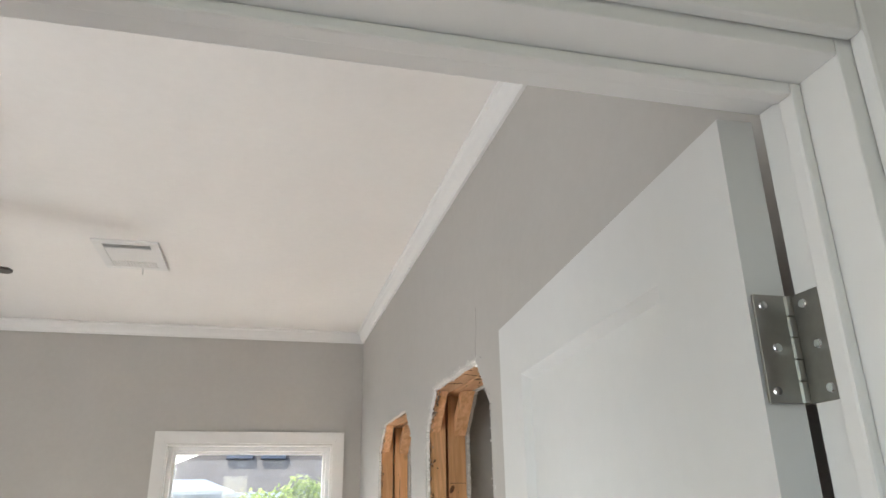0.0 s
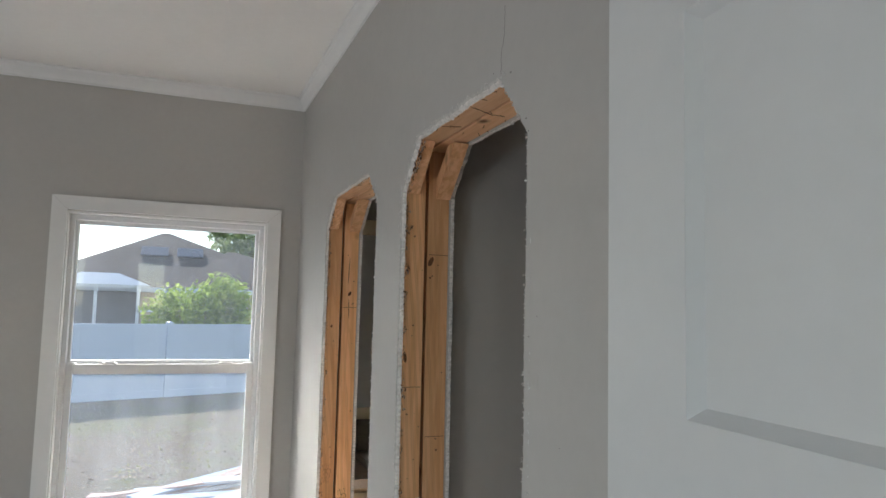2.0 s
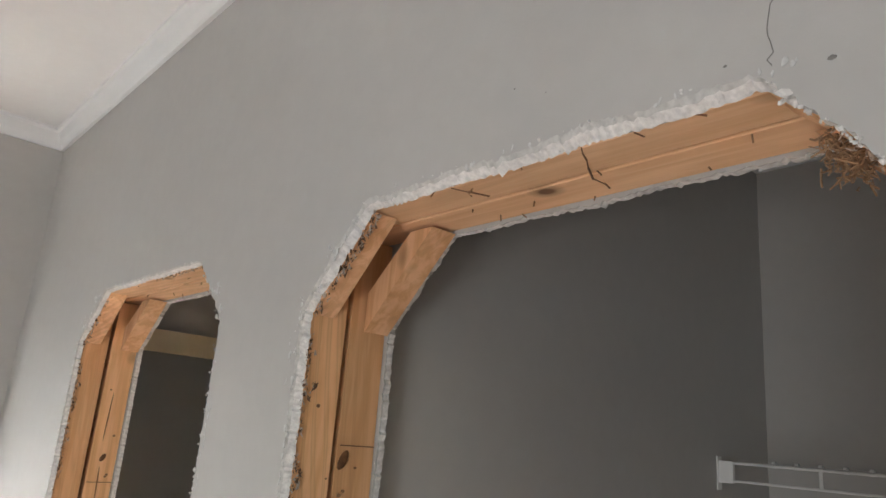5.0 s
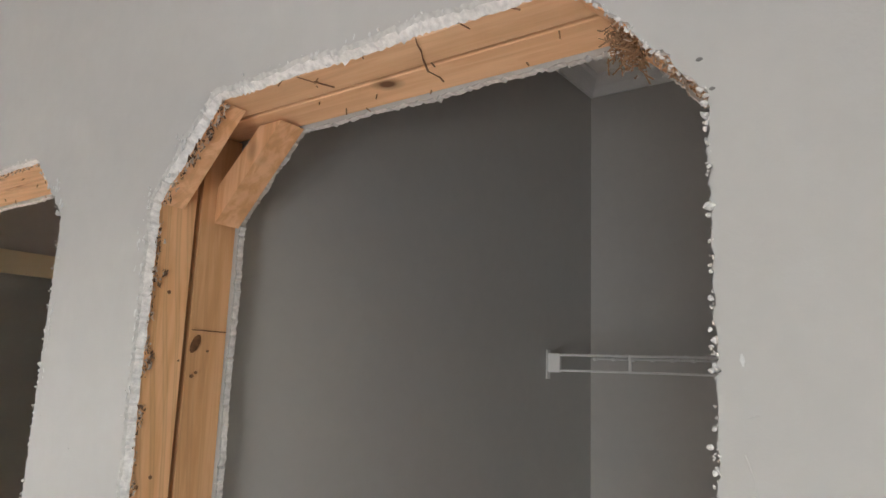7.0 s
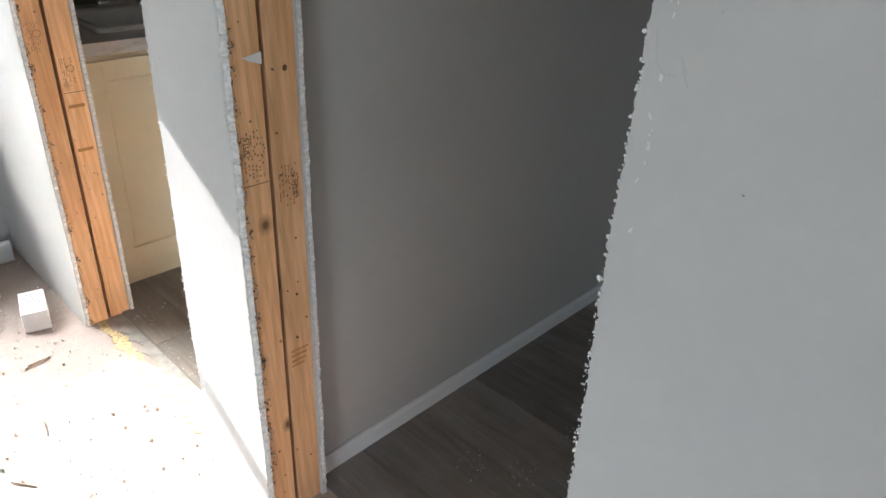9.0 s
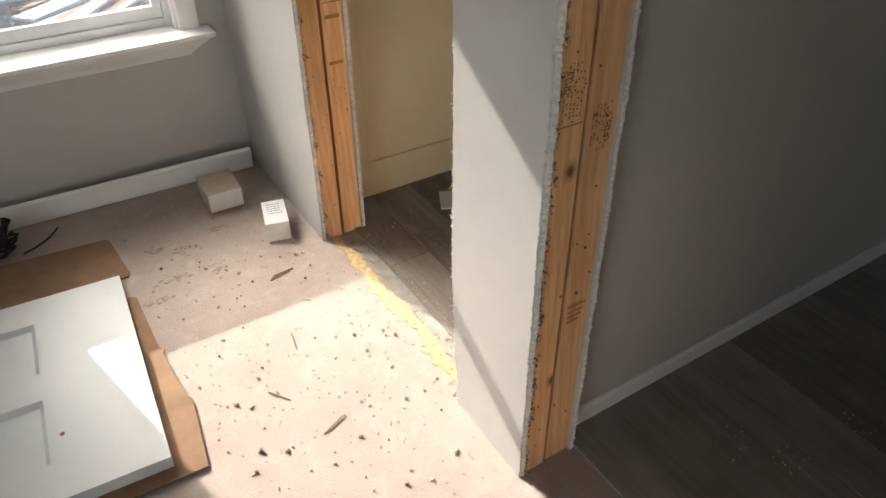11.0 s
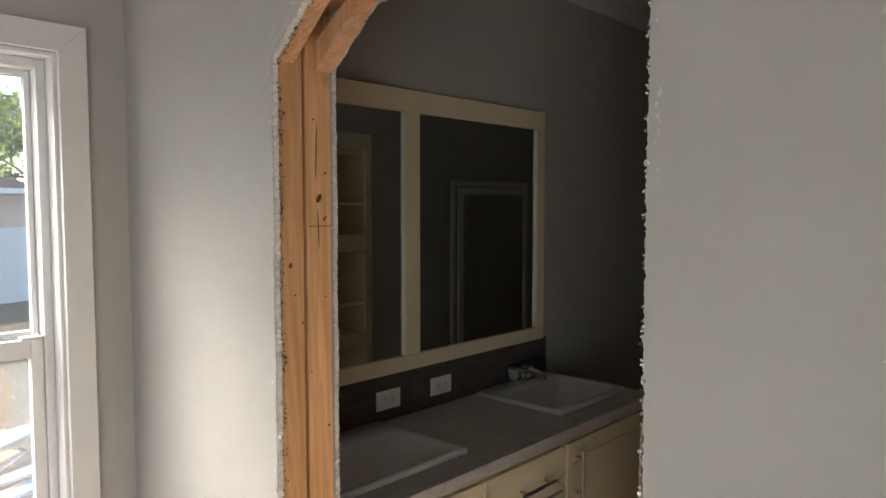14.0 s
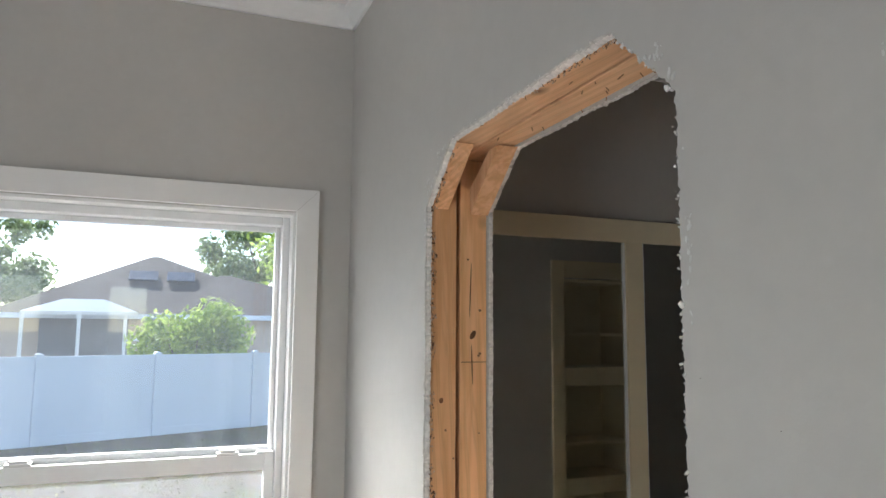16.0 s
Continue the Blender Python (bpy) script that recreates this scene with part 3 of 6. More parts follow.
for cy, cz, w, h, n in ((2.284, 1.970, 0.005, 0.020, 8), (2.282, 1.885, 0.004, 0.03, 8), (2.280, 1.80, 0.004, 0.03, 7), (2.298, 1.93, 0.004, 0.02, 3), (2.53, 1.81, 0.006, 0.022, 10), (2.575, 2.035, 0.016, 0.010, 14), (2.548, 1.995, 0.008, 0.010, 8), (3.345, 2.02, 0.010, 0.012, 10), (3.285, 2.075, 0.012, 0.010, 8), (1.62, 2.110, 0.014, 0.006, 8), (2.222, 2.046, 0.012, 0.012, 8)):
    for _ in range(n):
        s = rf.uniform(0.0014, 0.0042)
        bits.append(flake(cy + rf.gauss(0, w * 0.6), cz + rf.gauss(0, h * 0.7), s * rf.uniform(0.4, 0.9), s * rf.uniform(0.7, 1.8), rf.random(), rf.uniform(-0.7, 0.7), XW - 0.0006 - 0.0008 * rf.random()))
tagged(new("skinned_paint", mesh_of("skinned_paint", join(bits), [SCUFF, SCUFF])), "pale skinned patches where paint tore beside the cuts", "debris", "", "stuff")
# square of filler, scratches and screw holes beside the closet opening
bits = [plate([(1.484, 1.537), (1.466, 1.535), (1.463, 1.503), (1.481, 1.505)], XW - 0.0005, XW + 0.0004)]
scar = bmesh.new()
for line in (((1.508, 1.300), (1.507, 1.284), (1.502, 1.270), (1.494, 1.263), (1.484, 1.264)), ((1.482, 1.282), (1.478, 1.270), (1.470, 1.256)), ((1.478, 1.276), (1.474, 1.268)), ((1.507, 1.40), (1.502, 1.38), (1.499, 1.36)), ((1.504, 1.39), (1.500, 1.372)), ((1.497, 1.70), (1.492, 1.685), (1.490, 1.668)), ((1.494, 1.725), (1.486, 1.727))):
    for u, v in zip(line, line[1:]):
        rod(scar, (XW + 0.0003, *u), (XW + 0.0003, *v), 0.0008, 6)
for y, z in ((1.495, 1.512), (1.472, 1.518), (1.499, 1.531), (1.456, 1.323)):
    bmesh.ops.create_icosphere(scar, subdivisions=2, radius=0.0026, matrix=Matrix.Translation((XW, y, z)) @ Matrix.Diagonal((0.35, 1, 1, 1)))
tagged(new("wall_filler", mesh_of("wall_filler", join(bits + [scar]), [WALL, WALL])), "painted-over filler square and scratches in grey paint", "wall marks", "", "stuff")
# nail pops and the hairline crack on the painted wall
bm = bmesh.new()
for y, z, a in ((1.520, 1.994, 0.006), (1.511, 1.968, 0.005), (1.499, 1.594, 0.005), (1.588, 2.103, 0.007), (1.667, 2.125, 0.004), (1.899, 2.184, 0.003), (1.470, 1.63, 0.003), (1.855, 2.165, 0.002), (2.50, 1.07, 0.003), (2.52, 1.66, 0.002), (2.42, 1.62, 0.002), (1.39, 1.42, 0.003), (1.40, 1.18, 0.003)):
    bmesh.ops.create_icosphere(bm, subdivisions=1, radius=a * 0.55, matrix=Matrix.Translation((XW, y, z)) @ Matrix.Diagonal((0.3, 1, 0.6, 1)))
p = Vector((1.630, 2.112))
while p.y < 2.245:
    q = p + Vector((r6.uniform(-0.0065, 0.0045), r6.uniform(0.005, 0.012)))
    rod(bm, (XW - 0.0002, p.x, p.y), (XW - 0.0002, q.x, q.y), 0.00045, 5)
    p = q
tagged(new("wall_marks", mesh_of("wall_marks", bm, plain("crack_dark", (0.21, 0.20, 0.185), 0.9))), "hairline crack and nail pops in grey paint", "wall marks", "", "stuff")
# tuft of torn fibre at the near corner of the closet opening
bm = bmesh.new()
bm2 = bmesh.new()
for i in range(560):
    s = i % 5
    if s == 4:
        continue
    if s < 2:
        p = Vector((0.960 + r6.gauss(0, 0.016), 1.600 + r6.gauss(0, 0.008), 2.054 + r6.gauss(0, 0.009)))
    else:
        p = Vector((0.945 + r6.uniform(-0.034, 0.05), 1.603 - 0.095 * r6.random(), 0))
        p.z = 2.063 - (1.600 - p.y) * 1.08 + r6.gauss(0, 0.0015)
    d = Vector((r6.uniform(-1, 1), r6.uniform(-1, 1), r6.uniform(-1.3, 0.3))).normalized() * (r6.uniform(0.002, 0.0045) if s < 2 else r6.uniform(0.001, 0.0024))
    tgt = bm if s < 2 or r6.random() < 0.25 else bm2
    wd = r6.uniform(0.0004, 0.0012)
    for _ in range(3):
        q = p + d
        rod(tgt, p, q, wd, 4, wd * 0.8)
        p, d = q, (d + Vector((r6.uniform(-1, 1), r6.uniform(-1, 1), r6.uniform(-1, 1))) * (0.0032 if s < 2 else 0.0016))
tagged(new("paper_shreds", mesh_of("paper_shreds", bm2, PAPER)), "pale paper shreds along the sawn corner", "debris", "", "stuff")
tagged(new("fibre_tuft", mesh_of("fibre_tuft", bm, plain("brown_fibre", (0.33, 0.20, 0.11), 0.95, 0, 0.3))), "shredded brown wood fibre at the cut corner", "debris", "", "stuff")

# dark torn strips of bark and tape stuck under the header
bm = bmesh.new()
for line in (((0.913, 1.818), (0.926, 1.826), (0.939, 1.831), (0.958, 1.843), (0.986, 1.857), (1.005, 1.855), (1.018, 1.858)), ((0.915, 2.006), (0.935, 1.998), (0.960, 1.987)), ((0.914, 1.760), (0.926, 1.757)), ((0.914, 1.700), (0.921, 1.694))):
    for u, v in zip(line, line[1:]):
        rod(bm, (*u, 2.0985), (*v, 2.0978), r6.uniform(0.0006, 0.0013), 6)
tagged(new("bark_strip", mesh_of("bark_strip", bm, plain("bark_strip", (0.22, 0.11, 0.06), 0.9, 0, 0.3, 60))), "thin brown torn strips under the raw header", "debris", "", "stuff")

# ---- trim ----


def crown_profile():
    return [(0.0, 0.0), (0.010, 0.0), (0.013, 0.010), (0.024, 0.026), (0.033, 0.050), (0.042, 0.056), (0.042, 0.065), (0.0, 0.065)]


def crown(name, p, q, inward, label):
    """A moulding run under the ceiling from p to q, standing off the wall inward."""
    p, q, inward = Vector(p), Vector(q), Vector(inward)
    bm = bmesh.new()
    ends = []
    for e in (p, q):
        ends.append([bm.verts.new((e.x + inward.x * u, e.y + inward.y * u, ZC - 0.065 + v - 0.0005)) for u, v in crown_profile()])
    k = len(ends[0])
    for i in range(k):
        bm.faces.new((ends[0][i], ends[0][(i + 1) % k], ends[1][(i + 1) % k], ends[1][i]))
    bm.faces.new(ends[0][::-1])
    bm.faces.new(ends[1])
    bmesh.ops.recalc_face_normals(bm, faces=bm.faces[:])
    return solid(name, bm, TRIM, label, "crown moulding")


crown("crown_trim_right", (XW, YD1), (XW, YB), (-1, 0), "white crown moulding along the cut wall")
crown("crown_trim_back", (XL, YB), (XW, YB), (0, -1), "white crown moulding above the window wall")
crown("crown_trim_closet_side", (XW2, YP0), (XC, YP0), (0, -1), "white crown moulding in the closet")
crown("crown_trim_closet_back", (XC, YD1), (XC, YP0), (-1, 0), "white crown moulding in the closet")
crown("crown_trim_bath", (XW2, YB), (XR, YB), (0, -1), "white crown moulding above the vanity wall")


def base_run(name, x0, x1, y, d, h, label):
    bm = prism([(y, 0.004), (y - d, 0.004), (y - d, h - 0.008), (y - d * 0.45, h), (y, h)], 0, x0, x1)
    return solid(name, bm, TRIM, label, "baseboard")


# pulled off the back wall, wider towards the corner
bm = prism([(0, 0.003), (-0.014, 0.003), (-0.014, 0.078), (-0.006, 0.086), (0, 0.086)], 0, -2.07, 0)
bm.transform(pose(0.872, YB - 0.082, 0, 0, 0, -1.9))
solid("baseboard_back", bm, TRIM, "scuffed white baseboard pulled loose from the wall", "baseboard")
base_run("baseboard_closet", XW2 + 0.004, XC, YP0, 0.014, 0.056, "dusty white baseboard in the closet")
base_run("baseboard_bath", 2.90, XR, YB, 0.014, 0.092, "white baseboard behind the vanity")

# doorway lining, stops and casings
bm = join([rbox(DX0, DX0 + 0.019, YD0, YD1, 0, DZ, 0.002), rbox(DX1 - 0.019, DX1, YD0, YD1, 0, DZ, 0.002), rbox(DX0 + 0.019, DX1 - 0.019, YD0, YD1, DZ - 0.019, DZ, 0.002)])
solid("trim_door_lining", bm, TRIM, "white painted door lining", "door frame")
bm = join([rbox(DX0 + 0.019, DX0 + 0.030, YD0 + 0.042, YD1 - 0.036, 0, DZ - 0.019, 0.003), rbox(DX1 - 0.030, DX1 - 0.019, YD0 + 0.042, YD1 - 0.036, 0, DZ - 0.019, 0.003), rbox(DX0 + 0.030, DX1 - 0.030, YD0 + 0.042, YD1 - 0.036, DZ - 0.031, DZ - 0.019, 0.003)])
solid("trim_door_stop", bm, TRIM, "white painted door stop", "door frame")
for nm, y0, y1 in (("trim_door_casing_hall", YD0 - 0.016, YD0 - 0.001), ("trim_door_casing_room", YD1 + 0.001, YD1 + 0.014)):
    x1 = DX1 + 0.055 if y0 < YD0 else DX1 + 0.030
    bm = join([rbox(DX0 - 0.055, DX0 + 0.006, y0, y1, 0, DZ + 0.055, 0.004), rbox(DX1 - 0.006, x1, y0, y1, 0, DZ + 0.055, 0.004), rbox(DX0 + 0.006, DX1 - 0.006, y0, y1, DZ - 0.006, DZ + 0.055, 0.004)])
    solid(nm, bm, TRIM, "white painted door casing", "door frame")


def panel_door(name, length, width, th, panels, label, kind="", material=None):
    """A door leaf lying in local x (width) and z (length), thickness in y, with sunk panels on both faces."""
    root = thing(name, (0, 0, 0), label, "door", "", kind)
    xs = sorted({0.0, width, *[v for p in panels for v in (p[0], p[1])]})
    zs = sorted({0.0, length, *[v for p in panels for v in (p[2], p[3])]})
    d = 0.0135
    bm = bmesh.new()
    for xa, xb in zip(xs, xs[1:]):
        for za, zb in zip(zs, zs[1:]):
            cx, cz = (xa + xb) / 2, (za + zb) / 2
            if not any(p[0] < cx < p[1] and p[2] < cz < p[3] for p in panels):
                box(bm, xa, xb, 0, th, za, zb)
    bmesh.ops.remove_doubles(bm, verts=bm.verts[:], dist=1e-5)
    part("leaf_frame", bm, material or DOORP, root)
    for p in panels:
        b2 = bmesh.new()
        x0, x1, z0, z1 = p
        s = 0.012
        box(b2, x0 + s - 0.004, x1 - s + 0.004, d, th - d, z0 + s - 0.004, z1 - s + 0.004)
        for y_out, y_in in ((0.0005, d), (th - 0.0005, th - d)):
            o = [b2.verts.new(c) for c in ((x0, y_out, z0), (x1, y_out, z0), (x1, y_out, z1), (x0, y_out, z1))]
            i = [b2.verts.new(c) for c in ((x0 + s, y_in, z0 + s), (x1 - s, y_in, z0 + s), (x1 - s, y_in, z1 - s), (x0 + s, y_in, z1 - s))]
            for k in range(4):
                b2.faces.new((o[k], o[(k + 1) % 4], i[(k + 1) % 4], i[k]))
        bmesh.ops.recalc_face_normals(b2, faces=b2.faces[:])
        part("panel", b2, material or DOORP, root)
    return root


# open door of the room, hinged beside the cut wall
door = panel_door("door_1", 2.045, 0.830, 0.035, [(0.150, 0.684, 1.527, 1.932), (0.150, 0.684, 0.95, 1.400), (0.150, 0.684, 0.22, 0.83)], "open white painted panel door beside the grey wall", "structure")
HY, HX0, HX1 = 0.262, 0.726, 0.787
yaw = math.degrees(math.atan2(1.089 - HY, HX1 - HX0))
DOOR_POSE = pose(HX0, HY, 0.010, 0, 0, yaw) @ Matrix.Translation((0, -0.035, 0))
door.matrix_basis = DOOR_POSE


for z in (1.842, 0.25):
    hg = thing("hinge", (0.757, YD1, z - 0.045), "tarnished steel butt hinge on the open door", "hinge", "hinges of the open door")
    leaf = part("leaf_plate", rbox(0.7265, 0.7585, HY - 0.0062, HY - 0.0036, z - 0.0445, z + 0.0445, 0.0006, 1), STEEL, hg)
    leaf2 = part("jamb_plate", rbox(DX1 - 0.0215, DX1 - 0.0185, YD1 - 0.034, YD1 + 0.002, z - 0.0445, z + 0.0445, 0.0006, 1), STEEL, hg)
    for i in range(5):
        bm = bmesh.new()
        za = z - 0.0445 + i * 0.0178
        rod(bm, (0.7605, YD1 + 0.006, za + 0.0006), (0.7605, YD1 + 0.006, za + 0.0172), 0.0062, 14)
        part("knuckle", bm, STEEL, hg, smooth=False)
    for dx, dz in ((0.735, 0.035), (0.742, 0.0), (0.735, -0.035)):
        bm = bmesh.new()
        rod(bm, (dx, HY - 0.0060, z + dz), (dx, HY - 0.0074, z + dz), 0.0042, 12, 0.0034)
        part("screw", bm, CHROME, leaf)
    for dy, dz in ((0.010, 0.035), (0.022, -0.035), (0.018, 0.0)):
        bm = bmesh.new()
        rod(bm, (DX1 - 0.0216, YD1 - dy, z + dz), (DX1 - 0.0228, YD1 - dy, z + dz), 0.0042, 12, 0.0034)
        part("screw", bm, CHROME, leaf2)

# ---- back window ----
win = thing("window_1", (0.27, YB, 0.5), "white sash window with painted casing and dusty glass", "window", "", "structure")
cx0, cx1, ctop = -0.252, 0.797, 2.134
bm = prism([(cx0, 0.552), (cx0 + 0.066, 0.552), (cx0 + 0.066, ctop - 0.066), (cx0, ctop)], 1, YB - 0.021, YB - 0.0005)
part("casing", bm, TRIM, win)
bm = prism([(cx1, 0.552), (cx1 - 0.066, 0.552), (cx1 - 0.066, ctop - 0.066), (cx1, ctop)], 1, YB - 0.021, YB - 0.0005)
part("casing", bm, TRIM, win)
bm = prism([(cx0 + 0.0012, ctop), (cx1 - 0.0012, ctop), (cx1 - 0.0672, ctop - 0.066), (cx0 + 0.0672, ctop - 0.066)], 1, YB - 0.021, YB - 0.0005)
part("casing", bm, TRIM, win)
for x0, x1 in ((WX0 + 0.0005, WX0 + 0.010), (WX1 - 0.010, WX1 - 0.0005)):
    part("jamb_lining", rbox(x0, x1, YB + 0.0005, YB + 0.09, WZ0 + 0.016, WZ1 - 0.0005, 0.001, 1), TRIM, win)
part("jamb_lining", rbox(WX0 + 0.010, WX1 - 0.010, YB + 0.0005, YB + 0.09, WZ1 - 0.010, WZ1 - 0.0005, 0.001, 1), TRIM, win)
part("sill", join([rbox(-0.285, 0.830, 3.955, YB - 0.0005, 0.536, 0.552, 0.004), rbox(WX0 + 0.001, WX1 - 0.001, YB, YB + 0.09, 0.5355, 0.5515, 0.001, 1)]), TRIM, win)
bm = bmesh.new()
prof = [(3.966, 0.536, 0.822), (3.985, 0.515, 0.800), (4.020, 0.485, 0.770), (4.036, 0.462, 0.748), (YB - 0.0005, 0.462, 0.748), (YB - 0.0005, 0.536, 0.822)]
left = [bm.verts.new((0.27 - (x - 0.27), y, z)) for y, z, x in prof]
right = [bm.verts.new((x, y, z)) for y, z, x in prof]
k = len(prof)
for i in range(k):
    bm.faces.new((left[i], left[(i + 1) % k], right[(i + 1) % k], right[i]))
bm.faces.new(left)
bm.faces.new(right[::-1])
bmesh.ops.recalc_face_normals(bm, faces=bm.faces[:])
part("apron", bm, TRIM, win)
# outer trim added to lower the top edge of the sun patch
part("sun_cut_trim", rbox(WX0 - 0.05, WX1 + 0.05, 4.2155, 4.250, 2.037, 2.12, 0.003), VINYLW, win)
# vinyl frame and sashes
FX0, FX1, FZ0, FZ1, FY0, FY1 = WX0 + 0.010, WX1 - 0.010, 0.552, WZ1 - 0.010, 4.108, 4.200
fr = part("window_frame", join([rbox(FX0, FX0 + 0.022, FY0, FY1, FZ0, FZ1, 0.003), rbox(FX1 - 0.022, FX1, FY0, FY1, FZ0, FZ1, 0.003), rbox(FX0 + 0.022, FX1 - 0.022, FY0, FY1, FZ1 - 0.026, FZ1, 0.003), rbox(FX0 + 0.022, FX1 - 0.022, FY0, FY1, FZ0, FZ0 + 0.030, 0.003)]), VINYLW, win)


def sash(name, x0, x1, y0, y1, z0, z1, stile, top, bottom, glass):
    s = part(name, join([rbox(x0, x0 + stile, y0, y1, z0, z1, 0.003), rbox(x1 - stile, x1, y0, y1, z0, z1, 0.003), rbox(x0 + stile, x1 - stile, y0, y1, z1 - top, z1, 0.003), rbox(x0 + stile, x1 - stile, y0, y1, z0, z0 + bottom, 0.003)]), VINYLW, win)
    g = part("pane", rbox(x0 + stile - 0.004, x1 - stile + 0.004, (y0 + y1) / 2 - 0.002, (y0 + y1) / 2 + 0.002, z0 + bottom - 0.004, z1 - top + 0.004, 0, 1), glass, s)
    g.visible_shadow = False
    return s


sx0, sx1 = FX0 + 0.022, FX1 - 0.022
sash("upper_sash", sx0 + 0.001, sx1 - 0.001, 4.152, 4.178, 1.312, FZ1 - 0.026, 0.014, 0.016, 0.048, GLASS)
low = sash("lower_sash", sx0 + 0.001, sx1 - 0.001, 4.118, 4.146, FZ0 + 0.030, 1.342, 0.030, 0.048, 0.042, GLASS_LOW)
for x in (0.03, 0.565):
    part("sash_lock", join([rbox(x - 0.032, x + 0.032, 4.112, 4.146, 1.342, 1.350, 0.002), rbox(x - 0.022, x + 0.022, 4.116, 4.140, 1.350, 1.358, 0.002)]), VINYLW, win)
for x0, x1 in ((sx0 + 0.002, sx0 + 0.045), (sx1 - 0.052, sx1 - 0.002)):
    part("tilt_latch", rbox(x0, x1, 4.114, 4.140, 1.342, 1.349, 0.002), VINYLW, win)
# small printed notice in the corner of the lower pane
st = bmesh.new()
for x0, x1, z0, z1 in [(0.250, 0.310, 0.690, 0.6915), (0.250, 0.310, 0.628, 0.6295), (0.250, 0.2512, 0.628, 0.691), (0.3088, 0.310, 0.628, 0.691)] + [(0.256, 0.304 - 0.004 * (i % 3), 0.681 - 0.009 * i, 0.6825 - 0.009 * i) for i in range(6)]:
    box(st, x0, x1, 4.1285, 4.1292, z0, z1)
part("notice", st, INK, win, "small printed notice on the glass")

# window out of view, added so that its sun patch brightens the room
win2 = thing("added_window", ((VX0 + VX1) / 2, YB, WZ0), "unseen white sash window added in the grey wall", "window", "", "structure")
part("window_frame", join([rbox(x0, x1, FY0, FY1, WZ0 + 0.001, WZ1 - 0.001, 0.003) for x0, x1 in ((VX0 + 0.001, VX0 + 0.035), (VX1 - 0.035, VX1 - 0.001))] + [rbox(VX0 + 0.035, VX1 - 0.035, FY0, FY1, z0, z1, 0.003) for z0, z1 in ((WZ0 + 0.001, WZ0 + 0.05), (1.312, 1.350), (WZ1 - 0.04, WZ1 - 0.001))]), VINYLW, win2)
part("casing", join([rbox(x0, x1, YB - 0.021, YB - 0.0005, WZ0 - 0.06, WZ1 + 0.06, 0.002) for x0, x1 in ((VX0 - 0.06, VX0 + 0.004), (VX1 - 0.004, VX1 + 0.06))] + [rbox(VX0 + 0.004, VX1 - 0.004, YB - 0.021, YB - 0.0005, z0, z1, 0.002) for z0, z1 in ((WZ0 - 0.06, WZ0 + 0.004), (WZ1 - 0.004, WZ1 + 0.06))]), TRIM, win2)

# frame added round the side fill lamps' opening, never in view
pd = thing("added_side_frame", (XL, 0.12, 0.04), "white frame added round the unseen side opening", "door", "", "structure")
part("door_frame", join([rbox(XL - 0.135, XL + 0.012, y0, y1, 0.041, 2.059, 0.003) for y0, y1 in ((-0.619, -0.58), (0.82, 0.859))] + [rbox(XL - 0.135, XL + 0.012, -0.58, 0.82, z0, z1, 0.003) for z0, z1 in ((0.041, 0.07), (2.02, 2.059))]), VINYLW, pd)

# ---- ceiling fittings ----
vent = thing("ceiling_vent", (-0.255, 2.78, ZC), "white stamped-metal ceiling air register", "vent")
vx0, vx1, vy0, vy1 = -0.385, -0.130, 2.606, 2.962
part("frame", join([rbox(vx0, vx1, vy0, vy0 + 0.036, ZC - 0.010, ZC - 0.0005, 0.003), rbox(vx0, vx1, vy1 - 0.036, vy1, ZC - 0.010, ZC - 0.0005, 0.003), rbox(vx0, vx0 + 0.036, vy0 + 0.036, vy1 - 0.036, ZC - 0.010, ZC - 0.0005, 0.003), rbox(vx1 - 0.036, vx1, vy0 + 0.036, vy1 - 0.036, ZC - 0.010, ZC - 0.0005, 0.003)]), TRIM, vent)
bm = bmesh.new()
box(bm, vx0 + 0.036, vx1 - 0.036, vy0 + 0.036, vy1 - 0.036, ZC - 0.0022, ZC - 0.0008)
part("backing", bm, plain("duct_dark", (0.03, 0.03, 0.03), 0.8), vent)
part("face_plate", rbox(vx0 + 0.036, vx1 - 0.036, vy0 + 0.088, vy1 - 0.036, ZC - 0.0075, ZC - 0.0030, 0.001, 1), TRIM, vent)
for i in range(3):
    bm = rbox(vx0 + 0.036, vx1 - 0.036, -0.0035, 0.0035, -0.0008, 0.0008, 0)
    bm.transform(Matrix.Translation((0, vy0 + 0.046 + i * 0.015, ZC - 0.0055)) @ pose(0, 0, 0, 32))
    part("slat", bm, TRIM, vent)
for i in range(14):
    x = vx0 + 0.046 + i * 0.0126
    part("louver", rbox(x - 0.0042, x + 0.0042, vy1 - 0.105, vy1 - 0.050, ZC - 0.0125, ZC - 0.0076, 0.0015, 1), TRIM, vent)
bm = bmesh.new()
rod(bm, (-0.235, vy1 - 0.018, ZC - 0.010), (-0.235, vy1 - 0.012, ZC - 0.036), 0.003, 8)
part("lever", bm, TRIM, vent)

